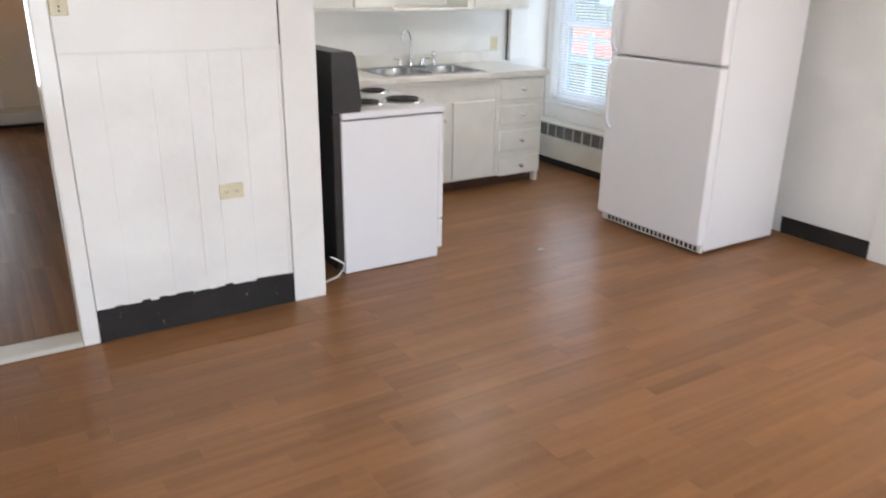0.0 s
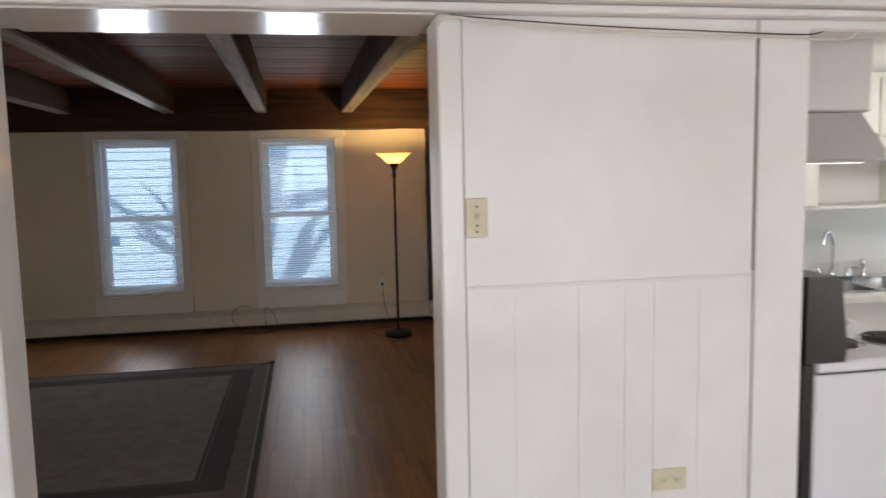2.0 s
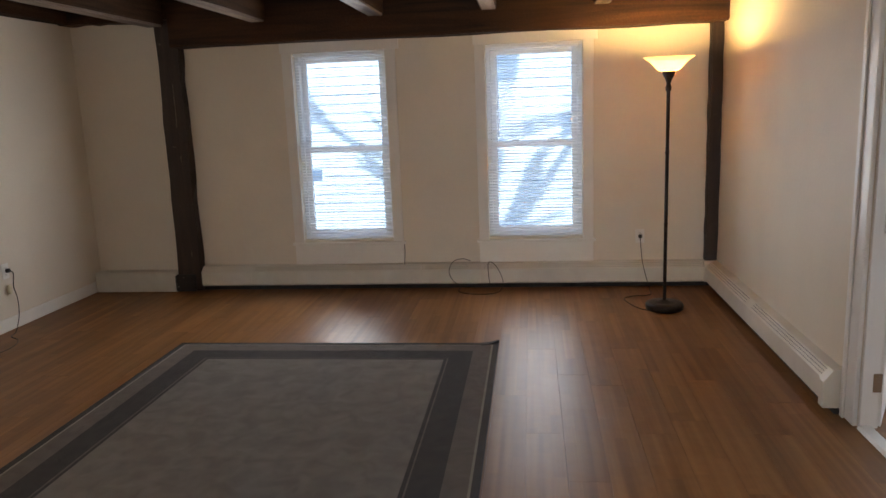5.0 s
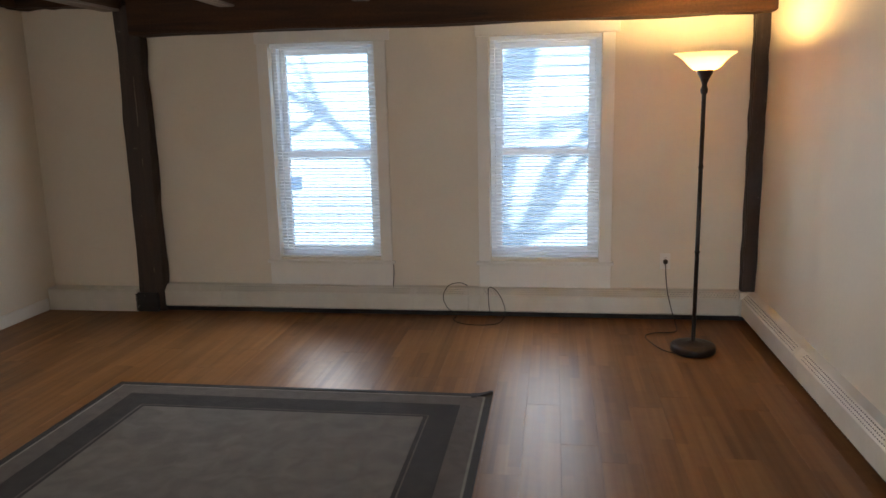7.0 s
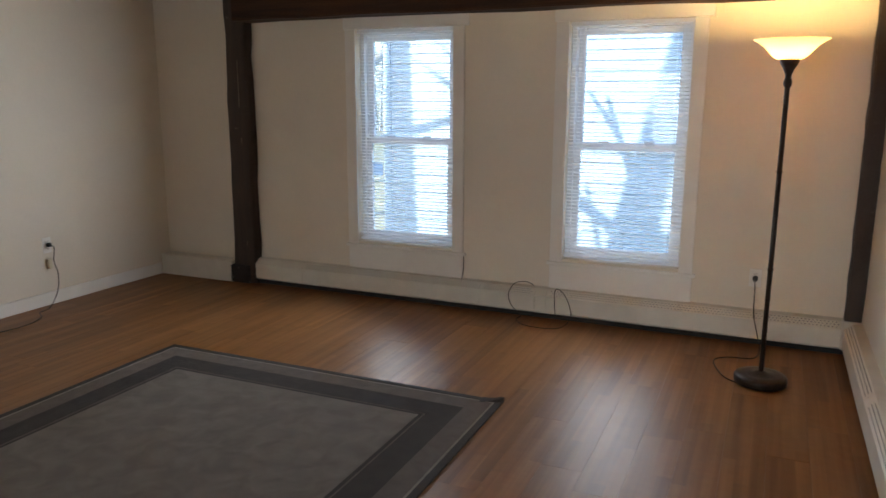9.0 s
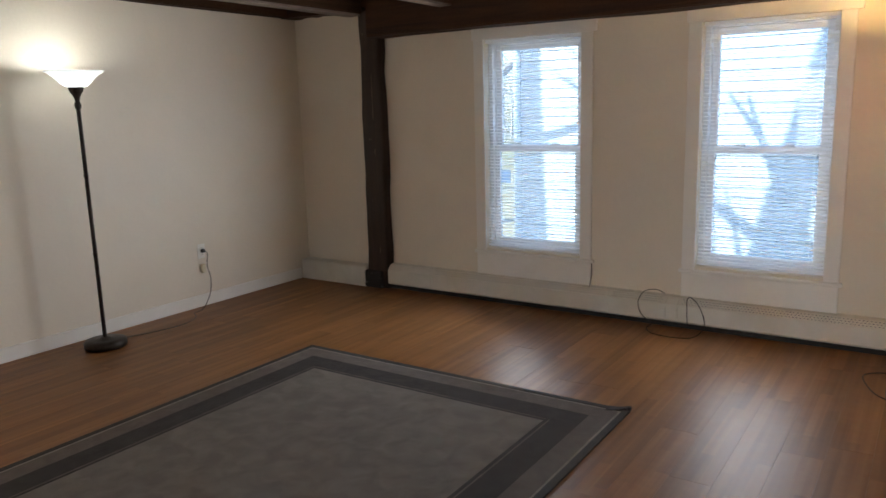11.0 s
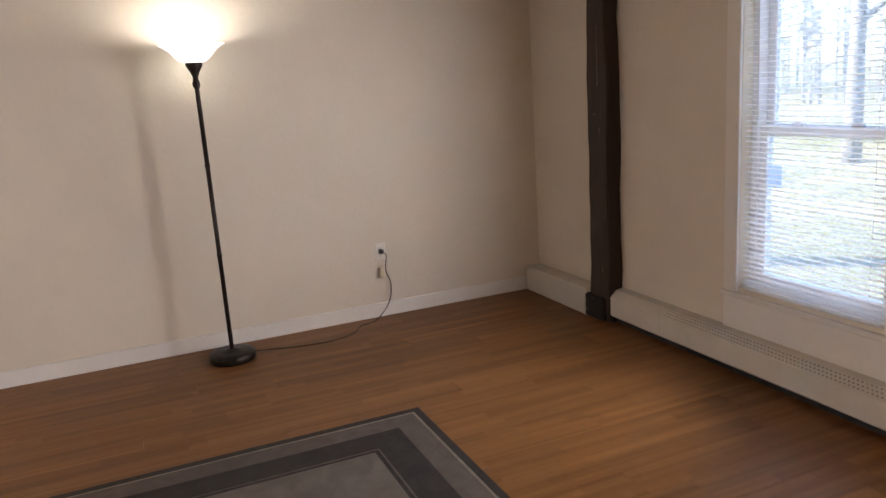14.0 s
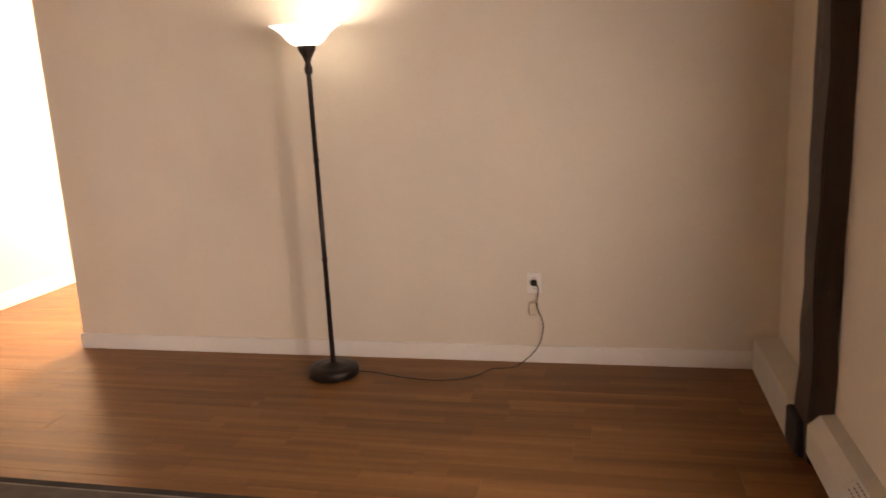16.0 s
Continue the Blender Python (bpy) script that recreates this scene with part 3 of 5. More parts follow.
def heater(name, axis, at, sign, pieces, label):
    """A run of cover pieces; each has two rows of slots along its sloping top edge."""
    h = thing(name, *((pieces[0][0], at, 0) if axis == "x" else (at, pieces[0][0], 0)), label, "heater", kind="structure")
    for a, b, slots in pieces:
        pts = [(at + sign * d, z) for d, z in heater_profile(0.095)]
        cover = part("cover", prism(pts, axis, a + 0.001, b - 0.001), HEATER, h)
        bm = bmesh.new()
        if slots:
            k = a + 0.03
            row = 0
            while k < b - 0.03:
                for r in range(3):
                    d, z = 0.095 * (0.62 + 0.12 * r), 0.2 - 0.0118 * r
                    o = 0.0105 if r % 2 else 0.0
                    c = at + sign * (d + 0.001)
                    if axis == "x":
                        add_box(bm, k + o, k + o + 0.0075, min(c, c + sign * 0.004), max(c, c + sign * 0.004), z - 0.0032, z + 0.001)
                    else:
                        add_box(bm, min(c, c + sign * 0.004), max(c, c + sign * 0.004), k + o, k + o + 0.0065, z - 0.0032, z + 0.001)
                k += 0.021
            part("slots", bm, GRILLE, cover, "rows of small grey vent slots")
    return h


heater("baseboard_heater", "x", N, -1, [(-2.88, -2.43, False), (-2.43, -0.93, True), (-0.93, -0.52, True), (-0.52, -0.44, False), (-0.44, 1.365, True)], "cream enamelled baseboard heater below the windows")
heater("baseboard_heater", "y", E_, -1, [(6.93, 8.2, True), (8.2, 8.28, False), (8.28, 9.42, True)], "cream enamelled baseboard heater along the wall")
bm = prism([(E_ - d * 1.05, z) for d, z in [(0.0, 0.03), (0.098, 0.03), (0.10, 0.16), (0.06, 0.218), (0.0, 0.222)]], "y", 6.90, 6.96)
structure("heater_end_cap", bm, HEATER, "cream heater end cap beside the doorway", "heater")
bm = box(1.365, E_, 9.42, N, 0.04, 0.214, 0.004)
structure("heater_corner_cap", bm, HEATER, "cream heater corner piece", "heater")


def window(name, axis, face, sign, op, label, casing=True, slats=62, tilt=0.0, bottom_drop=0.0, detail=True, sticker=False, paint=None):
    """A double-hung window set in its opening. face: room-side wall plane; sign: direction to the outside."""
    u0, u1, z0, z1 = op
    paint = paint or CASING

    def bx(ua, ub, da, db, za, zb, bev=0.0):
        lo, hi = sorted((face + sign * da, face + sign * db))
        return box(ua, ub, lo, hi, za, zb, bev) if axis == "x" else box(lo, hi, ua, ub, za, zb, bev)
    at = ((u0 + u1) / 2, face, z0) if axis == "x" else (face, (u0 + u1) / 2, z0)
    w = thing(name, *at, label, "window", kind="structure")
    fr = 0.035
    for nm, r in (("window_frame", (u0, u0 + fr, 0.06, 0.17, z0, z1)), ("window_frame", (u1 - fr, u1, 0.06, 0.17, z0, z1)), ("window_frame", (u0 + fr, u1 - fr, 0.06, 0.17, z1 - fr, z1)), ("window_frame", (u0 + fr, u1 - fr, 0.06, 0.17, z0, z0 + 0.03))):
        part(nm, bx(*r, 0.003), VINYL, w)
    mid = z0 + (z1 - z0) * 0.49
    for nm, d, za, zb in (("lower_sash", 0.075, z0 + 0.03, mid + 0.02), ("upper_sash", 0.115, mid - 0.02, z1 - fr)):
        a, b = u0 + fr, u1 - fr
        s = part(nm, bx(a, a + 0.045, d, d + 0.035, za, zb, 0.004), VINYL, w)
        part("stile", bx(b - 0.045, b, d, d + 0.035, za, zb, 0.004), VINYL, s)
        part("rail", bx(a + 0.045, b - 0.045, d, d + 0.035, za, za + 0.045, 0.004), VINYL, s)
        part("rail", bx(a + 0.045, b - 0.045, d, d + 0.035, zb - 0.045, zb, 0.004), VINYL, s)
        g = part("pane", bx(a + 0.04, b - 0.04, d + 0.014, d + 0.019, za + 0.04, zb - 0.04), GLASS, s)
        g.visible_shadow = False
    if detail:
        for u in (u0 + 0.3 * (u1 - u0), u0 + 0.68 * (u1 - u0)):
            part("sash_lock", bx(u - 0.03, u + 0.03, 0.085, 0.112, mid + 0.02, mid + 0.035, 0.006), VINYL, w)
    if sticker:
        part("sticker", bx(u0 + 0.085, u0 + 0.165, 0.084, 0.0875, z0 + 0.50, z0 + 0.60), STICKER, w, "faded square sticker on the glass")
    if casing:
        cw = 0.085
        part("casing", bx(u0 - cw, u0, -0.018, 0.0, z0 - 0.02, z1, 0.003), paint, w)
        part("casing", bx(u1, u1 + cw, -0.018, 0.0, z0 - 0.02, z1, 0.003), paint, w)
        part("head_casing", bx(u0 - cw - 0.012, u1 + cw + 0.03, -0.024, 0.0, z1, z1 + 0.098, 0.003), paint, w)
        part("window_sill", bx(u0 - cw - 0.02, u1 + cw + 0.02, -0.024, 0.06, z0 - 0.045, z0 - 0.02, 0.005), paint, w)
        part("apron", bx(u0 - cw, u1 + cw, -0.016, 0.0, z0 - 0.21, z0 - 0.045, 0.003), paint, w)
    part("stool", bx(u0 + 0.001, u1 - 0.001, 0.0, 0.06, z0 - 0.019, z0 - 0.001), VINYL, w)
    if slats:
        blind = thing("window_blind", *at, "white narrow-slat horizontal blind, lowered and open", "blind", "window blinds")
        d = 0.012
        part("head_rail", bx(u0 + 0.004, u1 - 0.004, d - 0.008, d + 0.03, z1 - 0.028, z1 - 0.002, 0.003), SLAT, blind)
        zlo, zhi = z0 + 0.03 + bottom_drop, z1 - 0.045
        # one slightly crowned slat, shared
        c0, c1 = u0 + 0.008, u1 - 0.008
        bm = bmesh.new()
        th = radians(9)
        rows = []
        for k in range(4):
            v = (k / 3 - 0.5) * 0.022
            crown = 0.0016 * (1 - (2 * k / 3 - 1) ** 2)
            rows.append((v * math.cos(th), v * math.sin(th) + crown))
        us = [c0 + (c1 - c0) * i / 4 for i in range(5)]
        grid = []
        for u in us:
            grid.append([bm.verts.new((u, face + sign * (d + 0.012 + dv), dz) if axis == "x" else (face + sign * (d + 0.012 + dv), u, dz)) for dv, dz in rows])
        for a, b in zip(grid, grid[1:]):
            for k in range(3):
                bm.faces.new((a[k], b[k], b[k + 1], a[k + 1]))
        me = mesh_from("slat", bm, SLAT)
        for i in range(slats):
            s = new("slat", me)
            s.parent = blind
            s.matrix_parent_inverse = blind.matrix_basis.inverted()
            s.location = (random.uniform(-0.001, 0.001) if axis == "x" else 0, 0, zlo + (zhi - zlo) * (i + 0.5) / slats + random.uniform(-0.0003, 0.0003))
        part("bottom_rail", bx(u0 + 0.006, u1 - 0.006, d, d + 0.024, zlo - 0.016, zlo - 0.001, 0.004), SLAT, blind)
        for f in (0.12, 0.88):
            u = u0 + (u1 - u0) * f
            part("ladder_cord", bx(u - 0.0008, u + 0.0008, d - 0.002, d - 0.0005, zlo, zhi), SLAT, blind)
        u = u0 + 0.09
        part("wand", tube([((u, face + sign * 0.0, z1 - 0.03) if axis == "x" else (face, u, z1 - 0.03)), ((u + 0.006, face + sign * 0.001, z1 - 0.75) if axis == "x" else (face, u + 0.006, z1 - 0.75))], 0.0035, 6), VINYL, blind)
    return w


window("window_1", "x", N, 1, WIN1, "white double-hung window with cream casing and lowered blind", sticker=True)
window("window_2", "x", N, 1, WIN2, "white double-hung window with cream casing and lowered blind")
window("window_3", "y", KE, 1, KWIN, "white double-hung kitchen window with lowered blind", slats=52, paint=WHITE)
# South windows lie out of view, made large to let more light in.
for nm, op in (("window_4", (-1.75, -0.15, 0.3, 2.05)), ("window_5", (0.0, 1.6, 0.3, 2.05)), ("window_7", (1.75, 3.35, 0.3, 2.05))):
    window(nm, "x", -1.2, -1, op, "white double-hung window behind the walk", casing=False, slats=0, detail=False)
window("window_6", "x", N, 1, (3.8, 4.55, 0.6, 1.95), "white window of the next room", slats=0, detail=False)

window("window_8", "y", KE, 1, (6.6, 7.5, 0.7, 1.9), "white window of the next room", slats=0, detail=False)

# Out-of-view window, added to house the lamp for the west wall.
window("window_10", "y", KE, 1, (0.15, 1.05, 0.5, 1.95), "white double-hung kitchen window in the sun", casing=False, slats=0, detail=False)
# Side room window is unseen, added along with its fill lamp.
window("window_9", "y", -6.8, -1, (5.0, 6.6, 0.5, 1.95), "unseen white window added to light the side room", slats=0, detail=False)

# ---- doorway to the next room ----
y0, y1, _, zt = DOOR
d1 = thing("door_1", E_, y1, 0, "open white panelled door in a moulded white frame", "door", kind="structure")
part("casing", box(E_ - 0.022, E_, y1 + 0.002, y1 + 0.125, 0, zt + 0.02, 0.004), WHITE, d1)
part("casing_bead", box(E_ - 0.034, E_ - 0.0225, y1 + 0.09, y1 + 0.125, 0, zt + 0.02, 0.004), WHITE, d1)
part("casing", box(E_ - 0.022, E_, y0 - 0.125, y0 - 0.002, 0, zt + 0.02, 0.004), WHITE, d1)
part("head_casing", box(E_ - 0.026, E_, y0 - 0.125, y1 + 0.125, zt + 0.021, zt + 0.11, 0.004), WHITE, d1)
part("crown", prism([(E_, zt + 0.095), (E_ - 0.03, zt + 0.105), (E_ - 0.055, zt + 0.135), (E_ - 0.055, zt + 0.15), (E_, zt + 0.15)], "y", y0 - 0.15, y1 + 0.15), WHITE, d1, "moulded crown over the frame")
part("jamb", box(E_, E_ + 0.08, y1 - 0.02, y1 - 0.0005, 0, zt, 0.002), WHITE, d1)
part("jamb", box(E_, E_ + 0.08, y0 + 0.0005, y0 + 0.02, 0, zt, 0.002), WHITE, d1)
part("jamb", box(E_, E_ + 0.08, y0 + 0.02, y1 - 0.02, zt - 0.02, zt - 0.0005, 0.002), WHITE, d1)
part("door_sill", prism([(E_ - 0.012, 0.0), (E_ + 0.0, 0.014), (E_ + 0.05, 0.014), (E_ + 0.065, 0.0)], "y", y0 + 0.02, y1 - 0.02), TRIM, d1, "pale worn door sill")
for z in (0.22, 0.95, 1.68):
    part("hinge", box(E_ + 0.045, E_ + 0.085, y1 - 0.024, y1 - 0.0205, z - 0.045, z + 0.045, 0.001), CHROME, d1)
LEAF = pose(E_ + 0.088, y1 - 0.028, 0, 0, 0, 62)


def leaf_box(x0, x1, ya, yb, z0, z1, bev=0.003):
    bm = box(x0, x1, ya, yb, z0, z1, bev)
    bmesh.ops.transform(bm, matrix=LEAF, verts=bm.verts[:])
    return bm


leaf = part("door_leaf", leaf_box(0.0, 0.70, 0.008, 0.030, 0.012, zt - 0.025), WHITE, d1)
for x0_, x1_, z0_, z1_ in ((0.0, 0.10, 0.012, zt - 0.025), (0.60, 0.70, 0.012, zt - 0.025), (0.10, 0.60, 0.012, 0.2), (0.10, 0.60, 0.85, 1.0), (0.10, 0.60, zt - 0.14, zt - 0.025), (0.31, 0.39, 0.2, 0.85), (0.31, 0.39, 1.0, zt - 0.14)):
    part("door_rail", leaf_box(x0_, x1_, 0.0, 0.0075, z0_, z1_, 0.0025), WHITE, leaf)
knob_bm = lathe([(0.026, 0), (0.026, 0.004), (0.011, 0.006), (0.011, 0.03), (0.022, 0.036), (0.028, 0.047), (0.024, 0.06), (0.0, 0.064)], 20)
bmesh.ops.transform(knob_bm, matrix=LEAF @ pose(0.64, 0.0, 0.92, 90, 0, 0), verts=knob_bm.verts[:])
part("door_handle", knob_bm, CHROME, leaf, "chrome door knob")
structure("baseboard_bedroom", box(E_ + 0.081, KE, N - 0.014, N - 0.0005, 0, 0.12, 0.003), TRIM, "white baseboard of the next room", "baseboard")

# kitchen side door behind the refrigerator
d2 = thing("door_2", KE, 1.85, 0, "white painted kitchen door with one large panel", "door", kind="structure")
leaf2 = part("door_leaf", boxes([(KE + 0.03, KE + 0.07, 1.47, 1.57, 0.01, 1.96), (KE + 0.03, KE + 0.07, 2.13, 2.23, 0.01, 1.96), (KE + 0.03, KE + 0.07, 1.57, 2.13, 0.01, 0.28), (KE + 0.03, KE + 0.07, 1.57, 2.13, 1.86, 1.96)]), WHITE, d2)
part("door_panel", box(KE + 0.042, KE + 0.058, 1.571, 2.129, 0.281, 1.859), WHITE, leaf2)
for ya, yb, za, zb in ((1.33, 1.45, 0, 2.05), (2.25, 2.50, 0, 2.05), (1.45, 2.25, 1.98, 2.05)):
    part("casing", box(KE - 0.02, KE - 0.0005, ya, yb, za, zb, 0.004), WHITE, d2)

# ---- living room things ----


def floor_lamp(x, y, shade_mat, colour, power, label):
    lamp = thing("floor_lamp", x, y, 0, label, "floor lamp", "torchiere floor lamps")
    part("base", lathe([(0.0, 0.002), (0.128, 0.002), (0.134, 0.010), (0.134, 0.040), (0.126, 0.050), (0.09, 0.056), (0.04, 0.06), (0.02, 0.07), (0.0, 0.07)], 40, (x, y, 0)), BRONZE, lamp)
    part("pole", lathe([(0.0125, 0.06), (0.0125, 0.62), (0.0155, 0.622), (0.0155, 0.634), (0.0125, 0.636), (0.0125, 1.13), (0.0155, 1.132), (0.0155, 1.144), (0.0125, 1.146), (0.0125, 1.56)], 20, (x, y, 0)), BRONZE, lamp)
    part("neck", lathe([(0.0125, 1.555), (0.019, 1.565), (0.021, 1.585), (0.014, 1.605), (0.016, 1.62), (0.026, 1.645), (0.042, 1.672), (0.046, 1.688), (0.046, 1.694), (0.0, 1.694)], 24, (x, y, 0)), BRONZE, lamp)
    part("shade", lathe([(0.03, 1.690), (0.062, 1.695), (0.085, 1.712), (0.120, 1.752), (0.156, 1.778), (0.172, 1.786), (0.174, 1.790), (0.166, 1.789), (0.152, 1.783), (0.116, 1.758), (0.081, 1.718), (0.06, 1.701), (0.03, 1.697)], 48, (x, y, 0)), shade_mat, lamp, "flared frosted glass bowl, lit")
    light = new("lamp_light", bpy.data.lights.new("lamp_light", "POINT"))
    light.data.energy, light.data.color, light.data.shadow_soft_size = power, colour, 0.04
    light.location = (x, y, 1.75)
    light.parent = lamp
    light.matrix_parent_inverse = lamp.matrix_basis.inverted()
    return lamp


floor_lamp(0.945, 8.77, SHADE_WARM, WARM, 7.5, "dark bronze torchiere floor lamp glowing amber beside the window")
floor_lamp(-3.59, 7.27, SHADE_COOL, COOL, 0.95, "dark bronze torchiere floor lamp glowing white beside the bare wall")


def cable(name, pts, label, r=0.0032, material=None):
    return tagged(part(name, tube(pts, r, 7), material or CABLE), label, "cable")


def outlet(name, axis, at, u, z, out, label, material, horizontal=False):
    o = thing(name, *((u, at, z) if axis == "x" else (at, u, z)), label, "outlet")
    hw, hh = (0.057, 0.036) if horizontal else (0.036, 0.057)

    def bx(ua, ub, da, db, za, zb, bev=0.0):
        lo, hi = sorted((at + out * da, at + out * db))
        return box(ua, ub, lo, hi, za, zb, bev) if axis == "x" else box(lo, hi, ua, ub, za, zb, bev)
    part("plate", bx(u - hw, u + hw, 0.0005, 0.006, z - hh, z + hh, 0.002), material, o)
    for s in (-1, 1):
        cu, cz = (u + s * 0.024, z) if horizontal else (u, z + s * 0.024)
        sock = part("socket", bx(cu - 0.016, cu + 0.016, 0.006, 0.0085, cz - 0.014, cz + 0.014, 0.002), material, o)
        for k in (-1, 1):
            part("slot", bx(cu - 0.001 + k * 0.006, cu + 0.001 + k * 0.006, 0.0085, 0.0092, cz - 0.004, cz + 0.005), SLOT, sock)
        part("slot", bx(cu - 0.002, cu + 0.002, 0.0085, 0.0092, cz - 0.010, cz - 0.006), SLOT, sock)
    return o


outlet("wall_outlet", "x", N, 0.87, 0.41, -1, "cream wall outlet with a black plug below the lamp", CASING)
outlet("wall_outlet", "y", W, 8.315, 0.44, 1, "cream wall outlet with a black plug in it", CASING)
tagged(part("plug", box(0.855, 0.885, N - 0.035, N - 0.0095, 0.395, 0.425, 0.006), BLACK), "small black power plug in the outlet", "plug")
tagged(part("plug", box(W + 0.0095, W + 0.04, 8.30, 8.33, 0.43, 0.46, 0.006), BLACK), "small black power plug in the outlet", "plug")
tagged(part("cord_switch", box(W + 0.012, W + 0.035, 8.29, 8.325, 0.27, 0.34, 0.006), IVORY), "small pale inline adapter hanging on the cord", "adapter")
cable("power_cable", [(0.87, N - 0.03, 0.40), (0.875, N - 0.045, 0.30), (0.88, N - 0.115, 0.20), (0.91, N - 0.125, 0.08), (0.93, N - 0.16, 0.006), (0.90, 9.16, 0.006), (0.76, 9.12, 0.006), (0.69, 9.02, 0.006), (0.76, 8.78, 0.006), (0.86, 8.70, 0.006), (0.90, 8.72, 0.012)], "black lamp cord hanging from the outlet to the floor")
cable("power_cable", [(W + 0.03, 8.315, 0.44), (W + 0.045, 8.34, 0.42), (W + 0.04, 8.33, 0.32), (W + 0.035, 8.36, 0.22), (W + 0.05, 8.33, 0.10), (W + 0.09, 8.22, 0.006), (W + 0.14, 8.10, 0.006), (W + 0.25, 8.02, 0.006), (W + 0.32, 7.86, 0.006), (W + 0.30, 7.66, 0.006), (W + 0.25, 7.50, 0.006), (W + 0.27, 7.41, 0.02)], "black lamp cord running along the floor to the outlet")
cable("coax_cable", [(-0.52, 9.41, 0.24), (-0.58, 9.405, 0.262), (-0.66, 9.40, 0.24), (-0.70, 9.40, 0.16), (-0.67, 9.39, 0.08), (-0.60, 9.38, 0.03), (-0.62, 9.34, 0.005), (-0.54, 9.24, 0.005), (-0.38, 9.22, 0.005), (-0.28, 9.28, 0.01), (-0.25, 9.38, 0.06), (-0.28, 9.41, 0.15), (-0.33, 9.41, 0.22), (-0.37, 9.41, 0.22), (-0.37, 9.40, 0.12), (-0.36, 9.39, 0.05)], "loose black cable looped over the heater", 0.003)

cable("thin_wire", [(-1.085, N - 0.012, 0.385), (-1.083, N - 0.014, 0.30), (-1.086, N - 0.03, 0.235), (-1.082, N - 0.06, 0.213)], "thin black wire hanging beside the window apron", 0.003)


def rug(x0, x1, y0, y1):
    """A flat rug: binding, pale line, brown band, dark band, line and grey field as concentric strips."""
    r = thing("area_rug", (x0 + x1) / 2, (y0 + y1) / 2, 0, "flat grey area rug with brown and black borders", "rug")

    def ring(name, a, b, material, z):
        rows = [(x0 + a, x1 - a, y0 + a, y0 + b, 0.001, z), (x0 + a, x1 - a, y1 - b, y1 - a, 0.001, z), (x0 + a, x0 + b, y0 + b, y1 - b, 0.001, z), (x1 - b, x1 - a, y0 + b, y1 - b, 0.001, z)]
        part(name, boxes(rows, 0.001), material, r)
    ring("binding", 0.0, 0.035, RUG_EDGE, 0.011)
    ring("line", 0.035, 0.047, RUG_LINE, 0.0095)
    ring("border", 0.047, 0.155, RUG_BAND, 0.010)
    ring("border", 0.155, 0.295, RUG_DARK, 0.0095)
    ring("line", 0.295, 0.303, RUG_BAND, 0.0098)
    ring("border", 0.303, 0.322, RUG_DARK, 0.0095)
    part("field", box(x0 + 0.322, x1 - 0.322, y0 + 0.322, y1 - 0.322, 0.001, 0.010), RUG_FIELD, r)
    cu = bmesh.new()
    for i in range(7):
        a = i / 6
        add_box(cu, x1 - 0.11 + a * 0.09, x1 - 0.095 + a * 0.097, y1 - 0.06 + a * 0.05, y1 + 0.002 + a * 0.004, 0.0115, 0.0125 + 0.016 * a * a)
    part("curled_corner", cu, RUG_EDGE, r, "slightly lifted corner")
    return r


rug(-2.366, -0.226, 5.19, 7.95)

